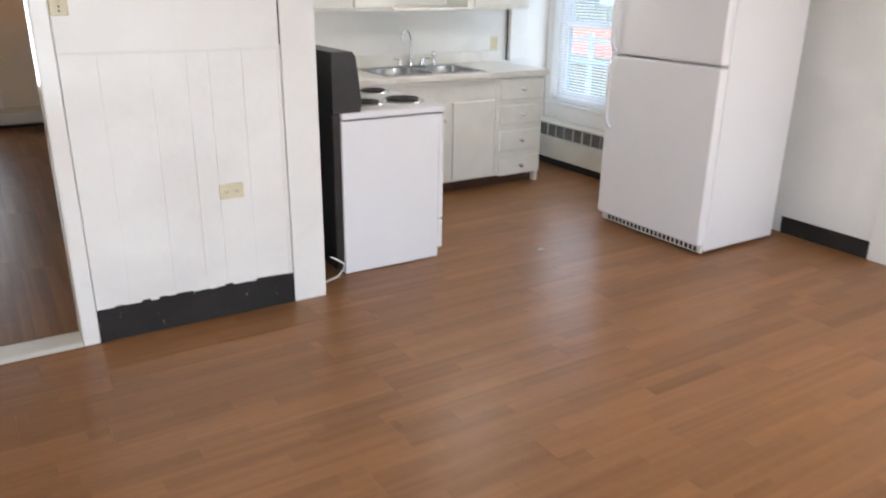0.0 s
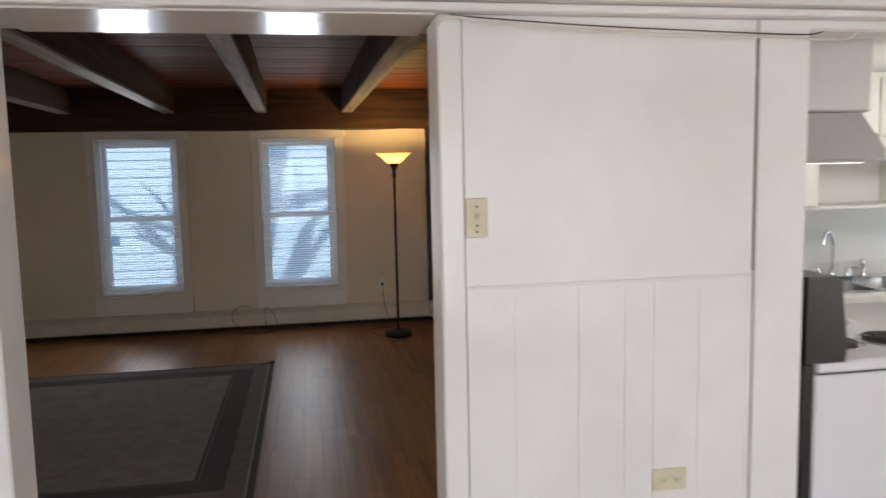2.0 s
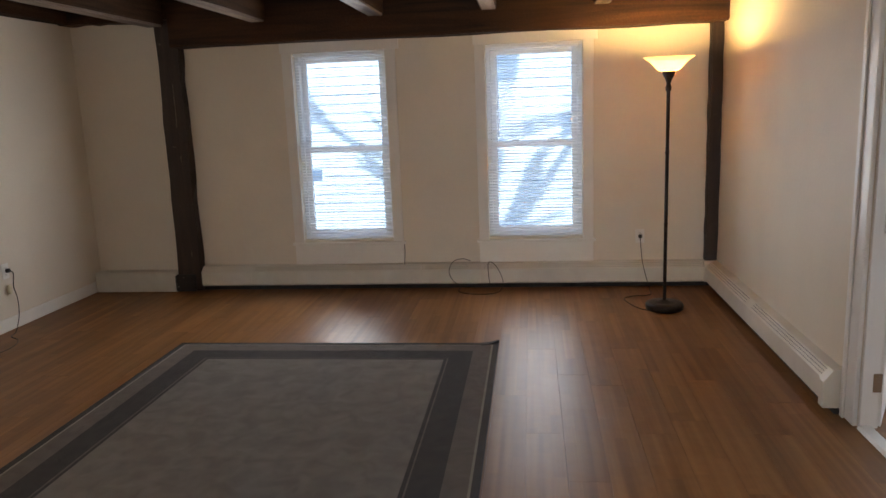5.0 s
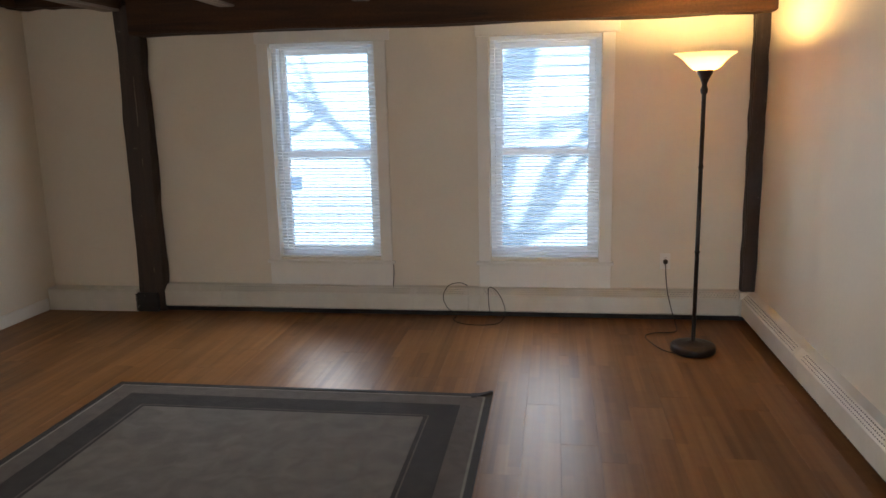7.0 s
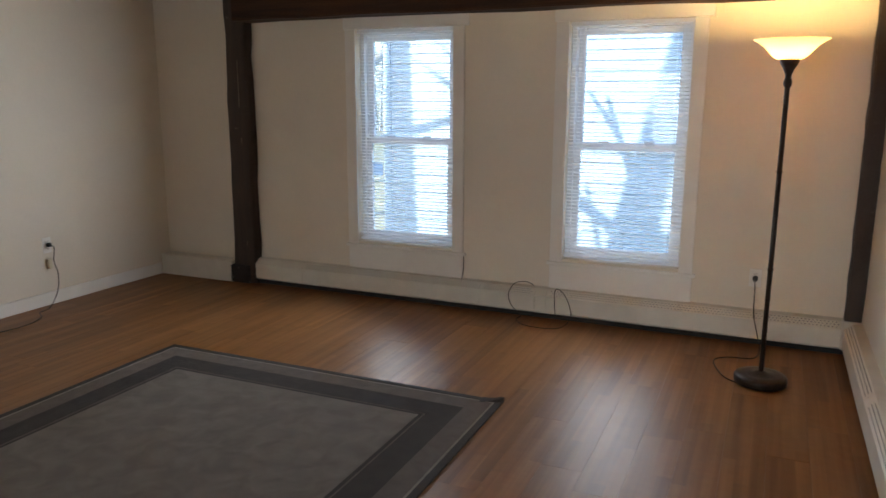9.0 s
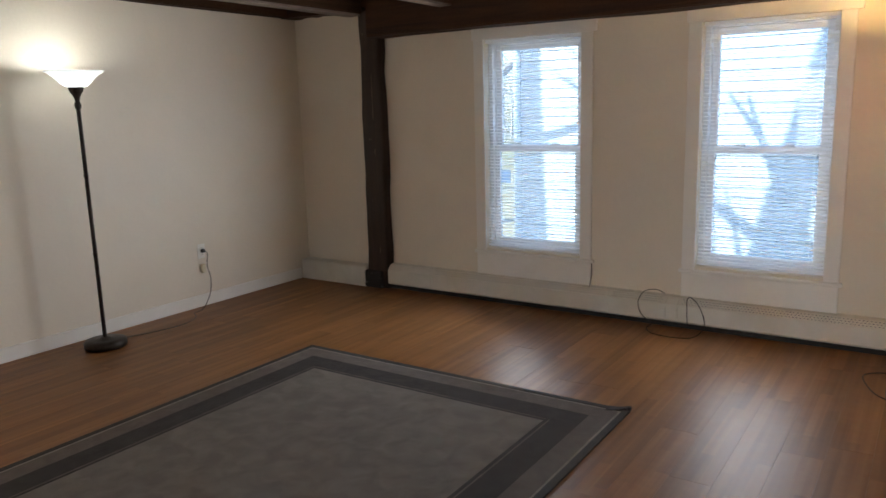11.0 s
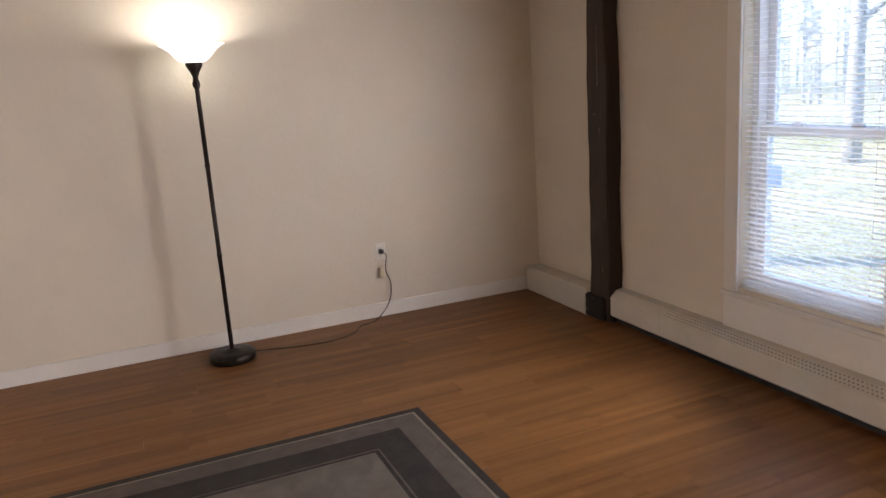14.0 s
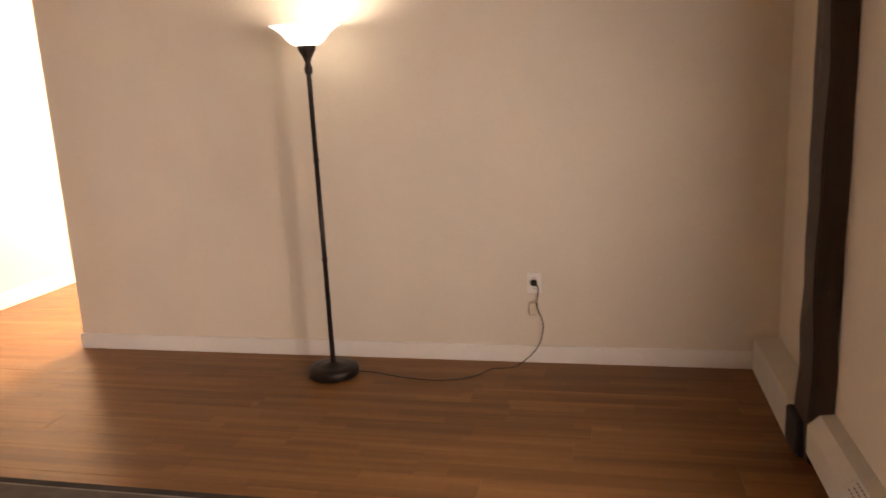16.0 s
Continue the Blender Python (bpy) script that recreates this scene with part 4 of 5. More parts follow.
# ---- kitchen things ----


def stove():
    x0, x1, y0, y1 = 1.80, 2.475, 3.832, 4.59
    s = thing("stove", (x0 + x1) / 2, (y0 + y1) / 2, 0, "white electric coil stove with a black control back", "stove")
    part("body", box(x0 + 0.045, x1 - 0.03, y0, y1, 0.006, 0.862, 0.006), APPLIANCE, s)
    part("rear_panel", box(x0, x0 + 0.044, y0 + 0.01, y1 - 0.01, 0.035, 0.9, 0.004), BLACK, s, "black rear panel")
    part("cooktop", box(x0 + 0.05, x1 + 0.012, y0 - 0.004, y1 + 0.004, 0.866, 0.908, 0.008), APPLIANCE, s)
    bg = part("backguard", prism([(x0 + 0.0, 0.905), (x0 + 0.155, 0.905), (x0 + 0.165, 0.95), (x0 + 0.135, 1.19), (x0 + 0.115, 1.215), (x0, 1.215)], "y", y0 - 0.004, y1 + 0.004), BLACK, s, "black control panel")
    for i in range(4):
        k = lathe([(0.0, 0), (0.02, 0.0), (0.018, 0.018), (0.0, 0.02)], 16)
        bmesh.ops.transform(k, matrix=pose(x0 + 0.153, y0 + 0.14 + 0.15 * i, 1.07, 0, 83, 0), verts=k.verts[:])
        part("knob", k, BLACK, bg)
    part("oven_door", box(x1 - 0.028, x1 + 0.006, y0 + 0.006, y1 - 0.006, 0.24, 0.845, 0.005), APPLIANCE, s)
    h = part("door_handle", tube([(x1 + 0.04, y0 + 0.05, 0.80), (x1 + 0.04, y1 - 0.05, 0.80)], 0.011), STEEL, s)
    for y in (y0 + 0.06, y1 - 0.06):
        part("bracket", box(x1 + 0.003, x1 + 0.04, y - 0.012, y + 0.012, 0.79, 0.81, 0.003), STEEL, h)
    part("drawer", box(x1 - 0.028, x1 + 0.004, y0 + 0.006, y1 - 0.006, 0.06, 0.232, 0.004), APPLIANCE, s)
    part("seam", box(x0 + 0.06, x1 - 0.01, y0 - 0.002, y0 + 0.01, 0.8622, 0.8658), SLOT, s, "dark seam under the cooktop")
    part("lower_lip", box(x0 + 0.1, x1 - 0.04, y0 - 0.002, y0 + 0.02, 0.10, 0.106), APPLIANCE, s)
    for bx_, by_, r in ((2.10, 4.05, 0.076), (2.34, 4.06, 0.098), (2.10, 4.43, 0.098), (2.34, 4.44, 0.076)):
        b = part("burner", lathe([(r + 0.024, 0.909), (r + 0.021, 0.914), (r + 0.008, 0.912), (r - 0.03, 0.9095), (0.01, 0.909)], 32, (bx_, by_, 0)), CHROME, s, "chrome drip ring")
        pts = [(bx_ + (0.02 + (r - 0.02) * t / 40) * math.cos(t * 0.55), by_ + (0.02 + (r - 0.02) * t / 40) * math.sin(t * 0.55), 0.920) for t in range(41)]
        part("coil", tube(pts, 0.0062, 6), COIL, b, "black spiral heating coil")
    for x in (x0 + 0.15, x1 - 0.06):
        for y in (y0 + 0.05, y1 - 0.05):
            part("foot", lathe([(0.015, 0), (0.015, 0.036), (0.0, 0.036)], 10, (x, y, 0)), BLACK, s)
    return s


stove()
cable("white_cable", [(1.74, 3.80, 0.14), (1.76, 3.79, 0.13), (1.82, 3.80, 0.08), (1.80, 3.83, 0.01), (1.74, 3.81, 0.005), (1.68, 3.78, 0.005)], "white cord looped behind the stove", 0.005, PLASTIC)


def range_hood():
    y0, y1 = 3.90, 4.66
    h = thing("range_hood", 1.95, y0, 1.62, "grey-white enamelled range hood above the stove", "range hood")
    part("canopy", prism([(1.702, 1.622), (2.15, 1.622), (2.15, 1.655), (2.045, 1.785), (1.702, 1.785)], "y", y0, y1), HOOD, h)
    part("lip", box(1.703, 2.156, y0 - 0.004, y1 + 0.004, 1.612, 1.6215, 0.002), HOOD, h)
    part("filter", box(1.76, 2.10, y0 + 0.05, y1 - 0.05, 1.606, 1.611), STEEL, h)
    return h


range_hood()
tagged(part("hood_duct_cover", box(1.702, 2.105, 3.92, 4.64, 1.79, KCEIL - 0.001, 0.008), DUCT), "boxed grey-white duct cover above the range hood", "duct cover")


def knob(x, y, z, parent):
    k = lathe([(0.012, 0), (0.007, 0.004), (0.007, 0.014), (0.015, 0.02), (0.016, 0.027), (0.0, 0.032)], 14)
    bmesh.ops.transform(k, matrix=pose(x, y, z, 90, 0, 0), verts=k.verts[:])
    part("knob", k, CHROME, parent, "chrome knob")


CF = 4.985   # front of the base cabinets


def drawer_cabinet():
    c = thing("drawer_cabinet", 3.9, CF, 0, "white painted base cabinet with four drawers", "cabinet", "kitchen base cabinets")
    part("body", box(3.672, 4.13, CF + 0.004, KN - 0.001, 0.09, 0.864), CABINET, c)
    part("plinth", box(3.672, 4.10, CF + 0.06, KN - 0.01, 0, 0.089), SUBFLOOR, c, "dark recessed plinth")
    part("foot", box(4.09, 4.125, CF + 0.01, CF + 0.06, 0, 0.089, 0.003), TRIM, c)
    for za, zb in ((0.665, 0.835), (0.475, 0.63), (0.265, 0.425), (0.065, 0.215)):
        za, zb = za + 0.02, zb + 0.015
        d = part("drawer", box(3.705, 4.115, CF - 0.018, CF + 0.003, za, zb, 0.005), CABINET, c)
        knob(3.915, CF - 0.018, (za + zb) / 2, d)


def sink_cabinet():
    c = thing("sink_cabinet", 2.9, CF, 0, "white painted base cabinet under the sink", "cabinet", "kitchen base cabinets")
    part("body", box(2.49, 3.668, CF + 0.004, KN - 0.001, 0.09, 0.72), CABINET, c)
    part("front_rail", box(2.49, 3.668, CF, CF + 0.02, 0.722, 0.864), CABINET, c)
    part("plinth", box(2.49, 3.668, CF + 0.06, KN - 0.01, 0, 0.089), SUBFLOOR, c, "dark recessed plinth")
    for a, b in ((2.51, 2.88), (2.90, 3.25), (3.27, 3.65)):
        part("door", box(a, b, CF - 0.018, CF + 0.003, 0.10, 0.70, 0.005), CABINET, c)


drawer_cabinet()
sink_cabinet()
tagged(part("corner_cabinet", box(1.703, 2.486, CF + 0.004, KN - 0.001, 0.0, 0.864, 0.003), CABINET), "white painted corner base cabinet beside the stove", "cabinet", "kitchen base cabinets")
bm = boxes([(1.703, 2.78, 4.95, KN - 0.001, 0.868, 0.908), (3.60, 4.165, 4.95, KN - 0.001, 0.868, 0.908), (2.7805, 3.5995, 4.95, 5.06, 0.868, 0.908), (2.7805, 3.5995, 5.52, KN - 0.001, 0.868, 0.908)], 0.004)
tagged(part("worktop", bm, COUNTER), "white laminate worktop with a steel sink let in", "worktop")
tagged(part("backsplash", box(1.703, 4.165, KN - 0.02, KN - 0.0012, 0.909, 1.00, 0.004), COUNTER), "white laminate backsplash strip", "backsplash", kind="structure")


def sink():
    s = thing("kitchen_sink", 3.19, 5.29, 0.9, "stainless steel double-bowl kitchen sink", "sink")
    part("rim", boxes([(2.765, 3.615, 5.045, 5.07, 0.909, 0.914), (2.765, 3.615, 5.49, 5.56, 0.909, 0.914), (2.765, 2.79, 5.07, 5.49, 0.909, 0.914), (3.59, 3.615, 5.07, 5.49, 0.909, 0.914), (3.17, 3.21, 5.07, 5.49, 0.909, 0.914)], 0.0015), STEEL, s)
    for a, b in ((2.79, 3.17), (3.21, 3.59)):
        bm = bmesh.new()
        add_box(bm, a, b, 5.07, 5.49, 0.755, 0.912)
        bmesh.ops.delete(bm, geom=[f for f in bm.faces if f.normal.z > 0.9], context="FACES")
        bmesh.ops.bevel(bm, geom=[e for e in bm.edges if len(e.link_faces) == 2], offset=0.03, segments=4, affect="EDGES")
        for f in bm.faces:
            f.smooth = True
        bowl = part("bowl", bm, STEEL, s)
        part("drain", lathe([(0.0, 0.757), (0.04, 0.757), (0.042, 0.76), (0.0, 0.7585)], 20, ((a + b) / 2, 5.28, 0)), CHROME, bowl)
    return s


sink()


def faucet():
    x, y, z = 3.22, 5.525, 0.914
    f = thing("faucet", x, y, z, "chrome gooseneck kitchen faucet with two lever handles", "faucet")
    part("deck_plate", box(x - 0.13, x + 0.13, y - 0.022, y + 0.022, z + 0.0005, z + 0.012, 0.005), CHROME, f)
    part("spout", tube([(x, y, z + 0.01), (x, y, z + 0.16), (x - 0.004, y - 0.002, z + 0.22), (x - 0.03, y - 0.012, z + 0.272), (x - 0.065, y - 0.028, z + 0.285), (x - 0.095, y - 0.042, z + 0.262), (x - 0.103, y - 0.046, z + 0.205)], 0.0105, 12), CHROME, f)
    part("collar", lathe([(0.02, 0.0), (0.02, 0.03), (0.014, 0.045), (0.0, 0.045)], 18, (x, y, z + 0.01)), CHROME, f)
    for s in (-1, 1):
        k = part("valve", lathe([(0.021, 0.0), (0.021, 0.02), (0.013, 0.035), (0.015, 0.05), (0.0, 0.055)], 16, (x + s * 0.10, y, z + 0.01)), CHROME, f)
        part("lever", tube([(x + s * 0.10, y, z + 0.055), (x + s * 0.135, y - 0.01, z + 0.062), (x + s * 0.165, y - 0.02, z + 0.058)], 0.0065), CHROME, k)
    return f


faucet()
sp = thing("sink_sprayer", 3.43, 5.525, 0.914, "chrome side sprayer standing beside the faucet", "sprayer")
part("body", lathe([(0.02, 0.0), (0.02, 0.012), (0.011, 0.02), (0.012, 0.06), (0.017, 0.075), (0.017, 0.10), (0.010, 0.112), (0.0, 0.113)], 18, (3.43, 5.525, 0.9145)), CHROME, sp)

UF = 5.33


def wall_cabinet(x0, x1, z0, z1, splits, knobs, label):
    c = thing("wall_cabinet", (x0 + x1) / 2, UF, z0, label, "cabinet", "kitchen wall cabinets")
    part("body", box(x0, x1, UF + 0.004, KN - 0.001, z0, z1, 0.002), CABINET, c)
    for (a, b), kx in zip(zip(splits, splits[1:]), knobs):
        d = part("door", box(a + 0.012, b - 0.003, UF - 0.016, UF + 0.003, z0 + 0.02, z1 - 0.012, 0.004), CABINET, c)
        part("groove", box(a + 0.016, b - 0.007, UF - 0.0175, UF - 0.0161, z0 + 0.034, z0 + 0.040), TRIM, d)
        knob(kx, UF - 0.016, z0 + 0.115, d)
    return c


wall_cabinet(2.16, 2.965, 1.345, KCEIL - 0.02, (2.30, 2.63, 2.95), (2.595, 2.665), "white painted two-door wall cabinet beside the hood")
wall_cabinet(2.968, 3.615, 1.64, KCEIL - 0.02, (2.975, 3.325, 3.612), (3.29, 3.36), "white painted short two-door wall cabinet above an open shelf")
wall_cabinet(3.618, 4.22, 1.345, KCEIL - 0.02, (3.66, 4.21), (3.745,), "white painted tall wall cabinet with one door")
tagged(part("open_shelf", boxes([(2.968, 3.615, UF, KN - 0.001, 1.345, 1.365), (2.968, 3.615, UF - 0.002, UF + 0.016, 1.612, 1.638)], 0.002), CABINET), "white painted open shelf under the short cabinet", "shelf")
structure("cabinet_cornice", box(2.16, 4.22, UF + 0.01, KN - 0.001, KCEIL - 0.019, KCEIL - 0.001), CABINET, "white filler strip over the cabinets", "trim")
structure("corner_pipe_chase", box(4.235, 4.42, KN - 0.05, KN - 0.0005, 0.915, KCEIL - 0.001, 0.005), WHITE, "white painted pipe boxing in the corner", "trim")
outlet("kitchen_outlet", "x", KN, 4.10, 1.06, -1, "ivory outlet above the worktop", IVORY)
cable("pipe", [(4.225, KN - 0.012, 1.33), (4.228, KN - 0.012, 1.1), (4.222, KN - 0.012, 0.915)], "dark thin conduit running down to the worktop", 0.006, SLOT)


def radiator_cover():
    y0, y1 = 4.05, KN - 0.002
    r = thing("radiator_cover", 4.6, y0, 0, "white metal radiator cover with a dark grille below the window", "radiator")
    part("front", box(4.54, 4.56, y0, y1, 0.075, 0.262, 0.003), HEATER, r)
    part("top", box(4.535, KE - 0.0005, y0, y1, 0.372, 0.392, 0.006), HEATER, r)
    part("kick", box(4.59, 4.61, y0, y1, 0, 0.074), SLOT, r, "dark recess below")
    g = part("grille", box(4.57, 4.575, y0, y1, 0.263, 0.371), GRILLE, r, "grey vent grille")
    n = 14
    for i in range(n + 1):
        y = y0 + (y1 - y0 - 0.012) * i / n
        part("bar", box(4.55, 4.562, y, y + 0.007, 0.263, 0.371), HEATER, g)
    for k in range(1, 8):
        part("louvre", box(4.563, 4.568, y0, y1, 0.263 + 0.0135 * k, 0.2645 + 0.0135 * k), COIL, g)
    return r


radiator_cover()


def refrigerator():
    x0, x1, y0, y1, top = 3.80, 4.52, 3.045, 3.925, 1.69
    f = thing("refrigerator", (x0 + x1) / 2, (y0 + y1) / 2, 0, "white top-freezer refrigerator standing on the laminate floor", "refrigerator")
    part("body", box(x0 + 0.07, x1, y0, y1, 0.02, top - 0.004, 0.012, 2), APPLIANCE, f)
    d1_ = part("freezer_door", box(x0, x0 + 0.066, y0, y1, 1.132, top, 0.014, 3), APPLIANCE, f)
    d2_ = part("fridge_door", box(x0, x0 + 0.066, y0, y1, 0.066, 1.122, 0.014, 3), APPLIANCE, f)
    for d, za, zb in ((d1_, 1.15, 1.52), (d2_, 0.66, 1.10)):
        part("handle", tube([(x0 + 0.002, y1 - 0.05, za), (x0 - 0.035, y1 - 0.05, za + 0.05), (x0 - 0.04, y1 - 0.05, (za + zb) / 2), (x0 - 0.035, y1 - 0.05, zb - 0.05), (x0 + 0.002, y1 - 0.05, zb)], 0.012, 8), APPLIANCE, d)
    part("hinge_cover", box(x0 + 0.005, x0 + 0.09, y0 + 0.01, y0 + 0.06, top + 0.0005, top + 0.02, 0.004), APPLIANCE, f)
    g = part("toe_grille", box(x0 + 0.045, x0 + 0.069, y0 + 0.01, y1 - 0.01, 0.012, 0.062, 0.002), PLASTIC, f)
    for i in range(22):
        y = y0 + 0.04 + i * (y1 - y0 - 0.1) / 22
        part("slot", box(x0 + 0.0435, x0 + 0.0448, y, y + 0.022, 0.02, 0.05), SLOT, g)
    for y in (y0 + 0.06, y1 - 0.06):
        part("foot", lathe([(0.02, 0), (0.02, 0.031), (0.0, 0.031)], 10, (x0 + 0.12, y, 0)), BLACK, f)
        part("foot", lathe([(0.02, 0), (0.02, 0.031), (0.0, 0.031)], 10, (x1 - 0.06, y, 0)), BLACK, f)
    return f


refrigerator()


def ceiling_lamp(x, y, zc, label, power, colour):
    c = thing("ceiling_lamp", x, y, zc, label, "ceiling lamp")
    part("pan", lathe([(0.0, zc - 0.001), (0.16, zc - 0.001), (0.165, zc - 0.012), (0.15, zc - 0.022), (0.0, zc - 0.022)], 36, (x, y, 0)), CHROME, c, "metal rim")
    part("dome", lathe([(0.138, zc - 0.023), (0.136, zc - 0.04), (0.115, zc - 0.075), (0.08, zc - 0.098), (0.03, zc - 0.108), (0.0, zc - 0.109)], 36, (x, y, 0)), DOME, c, "lit white glass dome")
    light = new("ceiling_lamp_light", bpy.data.lights.new("ceiling_lamp_light", "POINT"))
    light.data.energy, light.data.color, light.data.shadow_soft_size = power, colour, 0.11
    light.location = (x, y, zc - 0.24)
    light.parent = c
    light.matrix_parent_inverse = c.matrix_basis.inverted()


ceiling_lamp(3.17, 4.50, KCEIL, "lit white glass dome ceiling lamp in the kitchen", 2.7, (1.0, 0.90, 0.78))
# Out-of-view lamp added for the side room's warm glow.
ceiling_lamp(-5.2, 5.6, 2.3, "unseen dome ceiling lamp added to brighten the side room", 13, (1.0, 0.74, 0.46))

sw = thing("light_switch", 0.58, P0, 1.47, "ivory wall switch plate with a toggle and outlet", "switch")
part("plate", box(0.545, 0.612, P0 - 0.0155, P0 - 0.0095, 1.415, 1.530, 0.003), IVORY, sw)
part("toggle_plate", box(0.570, 0.588, P0 - 0.0172, P0 - 0.0156, 1.458, 1.494, 0.0006), IVORY, sw)
part("toggle", prism([(P0 - 0.0172, 1.468), (P0 - 0.0172, 1.484), (P0 - 0.031, 1.493), (P0 - 0.033, 1.486)], "x", 0.575, 0.583), IVORY, sw)
for z in (1.505, 1.450, 1.432):
    part("screw", lathe([(0.0, 0.0), (0.0035, 0.0), (0.0, 0.002)], 8), SLOT, sw).matrix_basis = pose(0.579, P0 - 0.0156, z, 90, 0, 0)
outlet("kitchen_outlet", "x", P0 - 0.012, 1.191, 0.625, -1, "ivory double outlet low on the wainscot", IVORY, True)
cable("loose_wire", [(0.47, P0 - 0.03, 2.015), (0.50, P0 - 0.07, 2.03), (0.62, P0 - 0.07, 2.018), (0.85, P0 - 0.068, 2.002), (1.10, P0 - 0.068, 1.992), (1.35, P0 - 0.07, 1.985), (1.50, P0 - 0.06, 1.99), (1.62, P0 - 0.05, 1.985), (1.75, P0 - 0.03, 1.99), (1.80, P0 - 0.02, 2.01)], "thin painted wire sagging along the cornice", 0.0035, TRIM)
cable("loose_wire", [(0.50, P0 - 0.07, 2.035), (0.58, P0 - 0.075, 2.028), (0.9, P0 - 0.07, 2.012), (1.3, P0 - 0.07, 2.0), (1.58, P0 - 0.062, 1.996), (1.66, P0 - 0.05, 2.008)], "thin grey wire along the cornice", 0.002, SLOT)
structure("cornice_gap", box(0.95, 1.75, P0 - 0.103, P0 - 0.099, 2.104, 2.1075), SLOT, "dark open joint between cornice and ceiling", "trim")
structure("panel_crack_trim", box(1.4665, 1.4695, P0 - 0.0115, P0 - 0.001, 1.28, 2.0), SLOT, "dark open joint beside the panel", "trim")
tagged(part("paper_scrap", box(3.05, 3.09, 3.62, 3.63, 0.0, 0.0065, 0.001), PLASTIC), "tiny white paper scrap on the kitchen floor", "scrap")
tagged(part("paper_scrap", box(-1.52, -1.46, 5.63, 5.642, 0.0105, 0.0125), PLASTIC), "tiny pale thread on the rug", "scrap")

# ---- outside ----
GZ = -1.3
bm = bmesh.new()
bmesh.ops.create_grid(bm, x_segments=80, y_segments=80, size=400)
for v in bm.verts:
    d = math.hypot(v.co.x, v.co.y - 4)
    v.co.z = GZ + (0.8 * noise.noise(Vector((v.co.x * 0.03, v.co.y * 0.03, 0))) if d > 25 else 0.0)
structure("ground", bm, GRASS, "dry autumn lawn in sunlight", "ground")
structure("house_foundation", box(-6.9, KE + 0.12, -1.35, N + 0.19, GZ - 0.2, -0.06), ROOF, "dark foundation under the floor", "foundation")
structure("roof", prism([(-1.75, CEIL + 0.13), (10.1, CEIL + 0.13), (3.3, 4.4)], "x", -7.3, KE + 0.5), ROOF, "dark shingled roof over the house", "roof")


def neighbour_house(x0, x1, y, depth, h):
    a = thing("neighbour_house", (x0 + x1) / 2, y, GZ, "pale clapboard house next door striped with tree shadows", "house")
    wall = part("wall", box(x0, x1, y + 0.02, y + depth, GZ - 0.1, h), SIDING, a)
    step = 0.165
    me = mesh_from("clapboard", prism([(y + 0.018, 0), (y - 0.020, 0.002), (y - 0.018, 0.012), (y + 0.005, step)], "x", x0, x1), SIDING)
    for i in range(int((h - GZ) / step)):
        o = new("clapboard", me)
        o.parent = wall
        o.location = (0, 0, GZ + 0.1 + i * step)
    part("corner_board", box(x0 - 0.03, x0 + 0.11, y - 0.03, y + 0.1, GZ, h), SIDING, a)
    part("roof", prism([(y - 0.4, h), (y + depth + 0.4, h), (y + depth / 2, h + 2.6)], "x", x0 - 0.4, x1 + 0.4), ROOF, a)
    return a


neighbour_house(-5.7, 9.0, 17.0, 8.0, 6.2)


def bare_tree(x, y, z, height, girth, lean, seed, label, limbs=9, forks=2):
    """A tapered trunk with forking limbs and many bare twigs."""
    rnd = random.Random(seed)
    t = thing("tree", x, y, z, label, "tree", "bare trees")
    top = Vector((x + lean[0] * height, y + lean[1] * height, z + height))
    bend = Vector((rnd.uniform(-0.2, 0.2), rnd.uniform(-0.2, 0.2), 0))
    mid = (Vector((x, y, z)) + top) / 2 + bend
    part("trunk", tube([(x, y, z - 0.1), tuple(mid), tuple(top)], lambda s: girth * (1 - 0.8 * s), 10), BARK, t)
    twigs = bmesh.new()

    def limb(base, way, length, r, depth):
        tip = base + way * length
        k = (base + tip) / 2 + Vector((rnd.uniform(-1, 1), rnd.uniform(-1, 1), rnd.uniform(-0.3, 1))) * length * 0.08
        piece = tube([tuple(base), tuple(k), tuple(tip)], lambda s: r * (1 - 0.7 * s), 5 if depth > 1 else 4)
        me = bpy.data.meshes.new("twig")
        piece.to_mesh(me)
        piece.free()
        twigs.from_mesh(me)
        bpy.data.meshes.remove(me)
        if depth > 0:
            for _ in range(3 if depth > 1 else 4):
                s = rnd.uniform(0.35, 0.98)
                w2 = (way + Vector((rnd.uniform(-1, 1), rnd.uniform(-1, 1), rnd.uniform(-0.25, 0.8))) * 0.8).normalized()
                limb(base.lerp(tip, s), w2, length * rnd.uniform(0.45, 0.65), r * 0.5, depth - 1)
    for i in range(limbs):
        s = 0.3 + 0.68 * i / (limbs - 1)
        b = Vector((x, y, z)).lerp(mid, s * 2) if s < 0.5 else mid.lerp(top, s * 2 - 1)
        a = i * 2.4 + rnd.uniform(0, 1)
        limb(b, Vector((math.cos(a), math.sin(a), rnd.uniform(0.5, 1.1))).normalized(), height * rnd.uniform(0.25, 0.4) * (1.1 - 0.5 * s), girth * 0.5 * (1.15 - s), forks)
    part("crown", twigs, BARK, t)
    return t


bare_tree(-6.8, 11.6, GZ, 10.5, 0.46, (0.2, 0.0), 3, "bare grey tree leaning beside the house", 5, 1)
bare_tree(-7.9, 10.6, GZ, 11.0, 0.34, (0.01, 0.02), 31, "bare grey tree beside the house", 3, 1)
bare_tree(-9.3, 12.5, GZ, 11.5, 0.36, (-0.01, 0.0), 44, "bare grey tree at the lawn's edge", 3, 1)
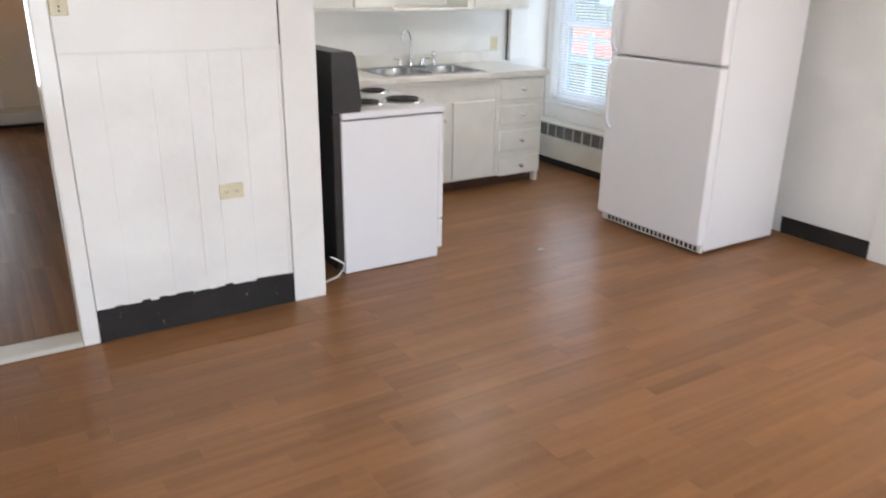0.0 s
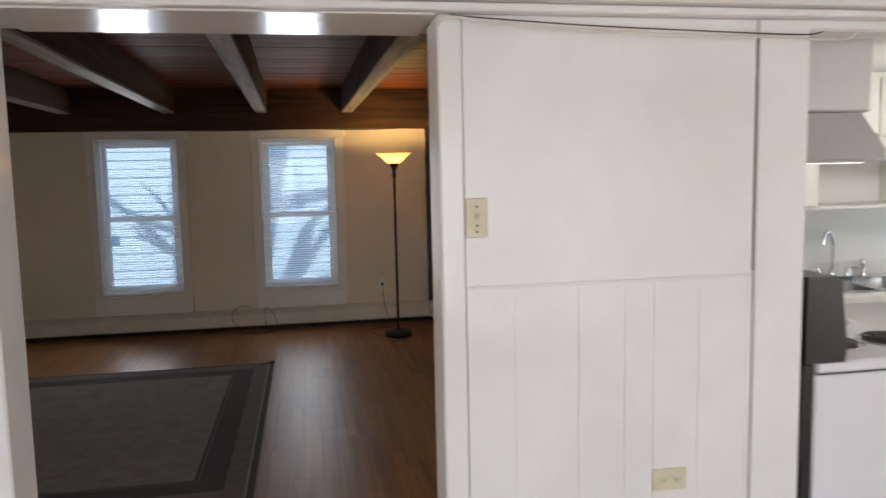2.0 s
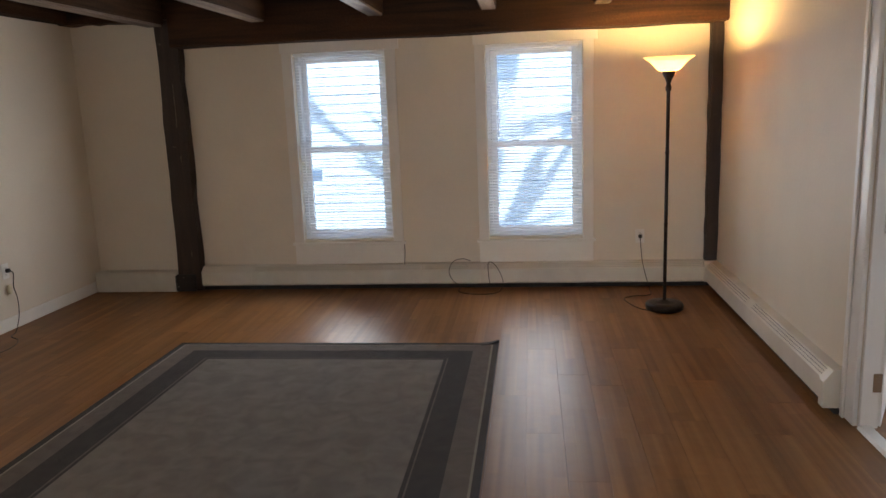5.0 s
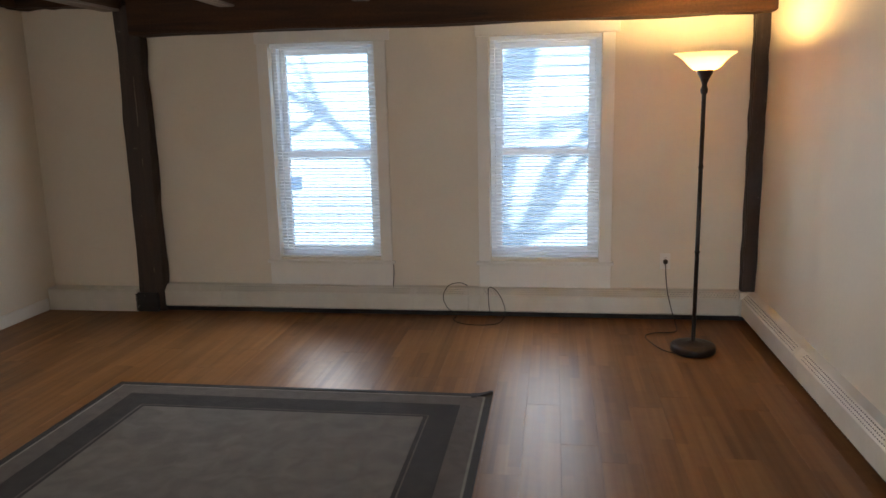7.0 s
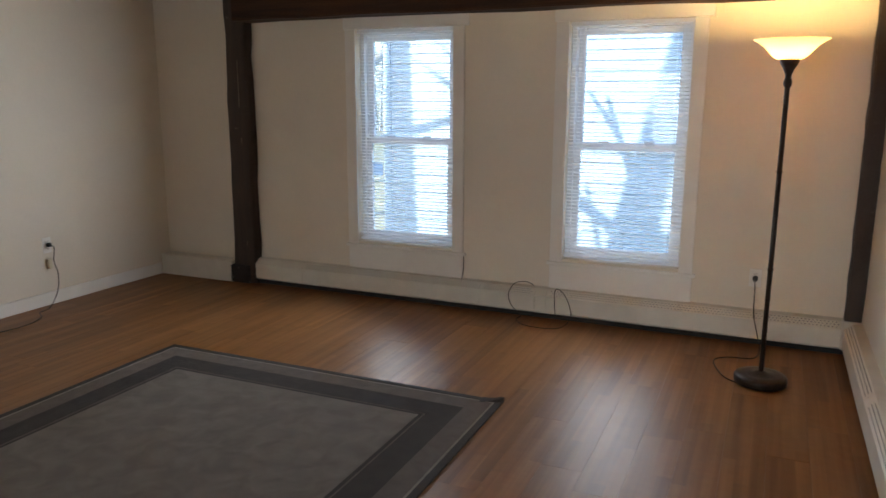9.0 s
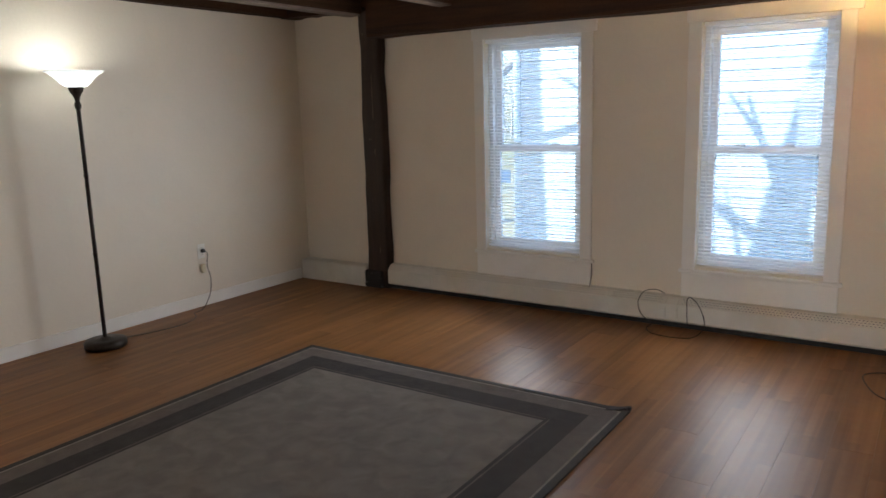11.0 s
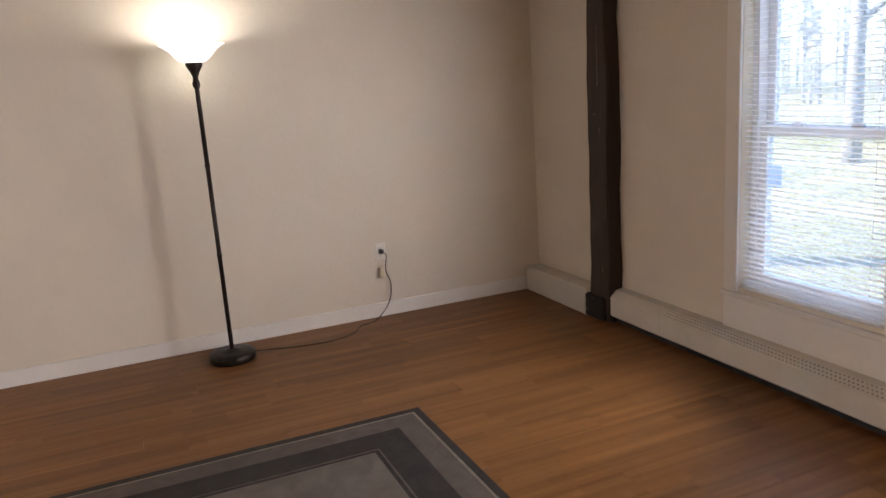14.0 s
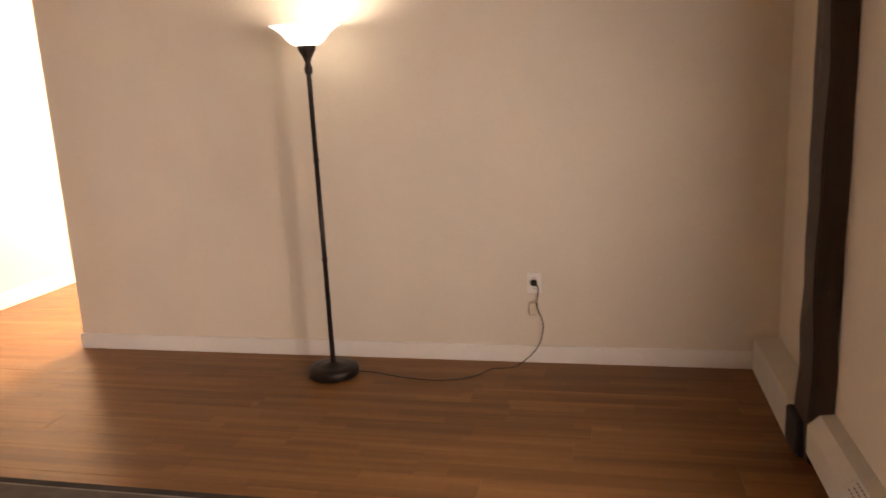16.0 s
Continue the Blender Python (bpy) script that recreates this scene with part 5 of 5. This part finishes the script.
bare_tree(-8.2, 20.2, GZ, 11.0, 0.30, (0.03, 0.02), 8, "bare grey tree on the lawn")
bare_tree(-13.5, 25.0, GZ, 12.0, 0.26, (-0.02, 0.02), 12, "bare grey tree on the lawn")
bare_tree(-22.0, 27.0, GZ, 11.0, 0.24, (0.02, 0.02), 17, "bare grey tree on the lawn")
bare_tree(15.0, 9.5, GZ, 9.0, 0.22, (0.02, 0.0), 21, "bare grey tree behind the kitchen")
# far woods: many thin trunks with their upper twigs
bm = bmesh.new()
rnd = random.Random(5)
for i in range(420):
    x, y = rnd.uniform(-75, 40), rnd.uniform(48, 75)
    if i % 14 == 0:
        x, y = rnd.uniform(38, 60), rnd.uniform(-25, 45)
    h, r = rnd.uniform(7, 12), rnd.uniform(0.06, 0.2)
    base = Vector((x, y, GZ - 0.6))
    for b, d, q, l in [(base, Vector((rnd.uniform(-0.05, 0.05), 0, 1)), r, h)] + [(base + Vector((0, 0, h * rnd.uniform(0.3, 0.8))), Vector((rnd.uniform(-1, 1), rnd.uniform(-1, 1), 0.9)).normalized(), r * 0.45, h * 0.4) for _ in range(7)]:
        tip = b + d * l
        s = d.orthogonal().normalized()
        t2 = d.cross(s)
        lo = [bm.verts.new(b + (s * math.cos(a) + t2 * math.sin(a)) * q) for a in (0, 2.1, 4.2)]
        hi = bm.verts.new(tip)
        for k in range(3):
            bm.faces.new((lo[k], lo[(k + 1) % 3], hi))
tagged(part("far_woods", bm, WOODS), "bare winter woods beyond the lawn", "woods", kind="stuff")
red_fence = thing("board_fence", 20.0, 20.0, GZ, "faded red board fence beyond the kitchen yard", "fence")
for i in range(60):
    part("board", box(20.0, 20.03, 8.0 + i * 0.31, 8.3 + i * 0.31, GZ, 0.0 + 0.03 * (i % 3), 0.004), RED_BARN, red_fence)
part("rail", box(19.95, 19.995, 8.0, 26.6, -0.4, -0.3, 0.005), RED_BARN, red_fence)
fence = thing("fence", 11.5, 8, GZ, "white rail fence outside the kitchen", "fence")
for i in range(10):
    part("post", box(11.45, 11.55, 4 + i * 1.4, 4.1 + i * 1.4, GZ, 0.55, 0.01), SIDING, fence)
for z in (-0.1, 0.35):
    part("rail", box(11.46, 11.5, 4, 16.8, z, z + 0.09, 0.006), SIDING, fence)

# added glowing panel for hazy bright sky low in the east, beyond the woods
m, n, l, p = node_mat("glowing_haze_panel")
em = n.new("ShaderNodeEmission")
em.inputs[0].default_value, em.inputs[1].default_value = (0.80, 0.90, 1.0, 1), 0.4
l.new(em.outputs[0], n["Material Output"].inputs[0])
structure("backdrop", box(70, 70.5, -60, 75, GZ - 1, 40), m, "glowing panel standing in for pale hazy sky", "backdrop")

# ---- floors: boards one by one, last ----
structure("floor_slab", box(-6.8, KE, -1.2, N, -0.06, -0.012), SUBFLOOR, "dark underlay between the boards", "floor")


def plank_mesh(name, length, width, along, material):
    bm = bmesh.new()
    a, b = (length, width) if along == "x" else (width, length)
    g = 0.0003
    rows = [(g, -0.0115), (g, -0.0003), (g + 0.0003, 0.0)]
    rings = []
    for inset, z in rows:
        rings.append([bm.verts.new(p) for p in ((inset, inset, z), (a - inset, inset, z), (a - inset, b - inset, z), (inset, b - inset, z))])
    for r, s in zip(rings, rings[1:]):
        for k in range(4):
            bm.faces.new((r[k], r[(k + 1) % 4], s[(k + 1) % 4], s[k]))
    bm.faces.new(rings[-1])
    return mesh_from(name, bm, material)


def lay(name, x0, x1, y0, y1, along, width, length, material, label, seed):
    rnd = random.Random(seed)
    fl = thing(name, x0, y0, 0, label, "floor", kind="structure")
    cache = {}
    u0, u1, v0, v1 = (x0, x1, y0, y1) if along == "x" else (y0, y1, x0, x1)
    v = v0
    while v < v1 - 0.01:
        w = min(width, v1 - v)
        u = u0
        ln = length * rnd.uniform(0.35, 1.0)
        while u < u1 - 0.005:
            ln = round(min(ln, u1 - u), 2) if u1 - u > 0.02 else u1 - u
            ln = max(ln, 0.02)
            key = (round(ln, 2), round(w, 3))
            if key not in cache:
                cache[key] = plank_mesh("plank", ln, w, along, material)
            o = new("plank", cache[key])
            o.parent = fl
            o.matrix_parent_inverse = fl.matrix_basis.inverted()
            o.location = (u, v, rnd.uniform(-0.0004, 0.0002)) if along == "x" else (v, u, rnd.uniform(-0.0004, 0.0002))
            u += ln
            ln = length
        v += w
    return fl


lay("floor_living_room", W - 0.13, E_ + 0.02, P1 - 0.05, N, "y", 0.172, 1.22, OAK, "worn brown laminate plank floor", 2)
lay("floor_kitchen", -1.9, KE, -1.2, P1 - 0.05, "x", 0.19, 1.22, OAK_X, "warm brown laminate plank kitchen floor", 4)
lay("floor_kitchen_nook", 1.61, KE, P1 - 0.05, KN, "x", 0.19, 1.22, OAK_X, "warm brown laminate plank kitchen floor", 6)
lay("floor_next_room", E_ + 0.02, KE, KN + 0.12, N, "y", 0.20, 1.9, OAK, "brown laminate plank floor of the next room", 8)
lay("floor_side_room", -6.8, W - 0.13, 4.25, N, "y", 0.20, 2.4, OAK, "brown laminate plank floor of the side room", 9)
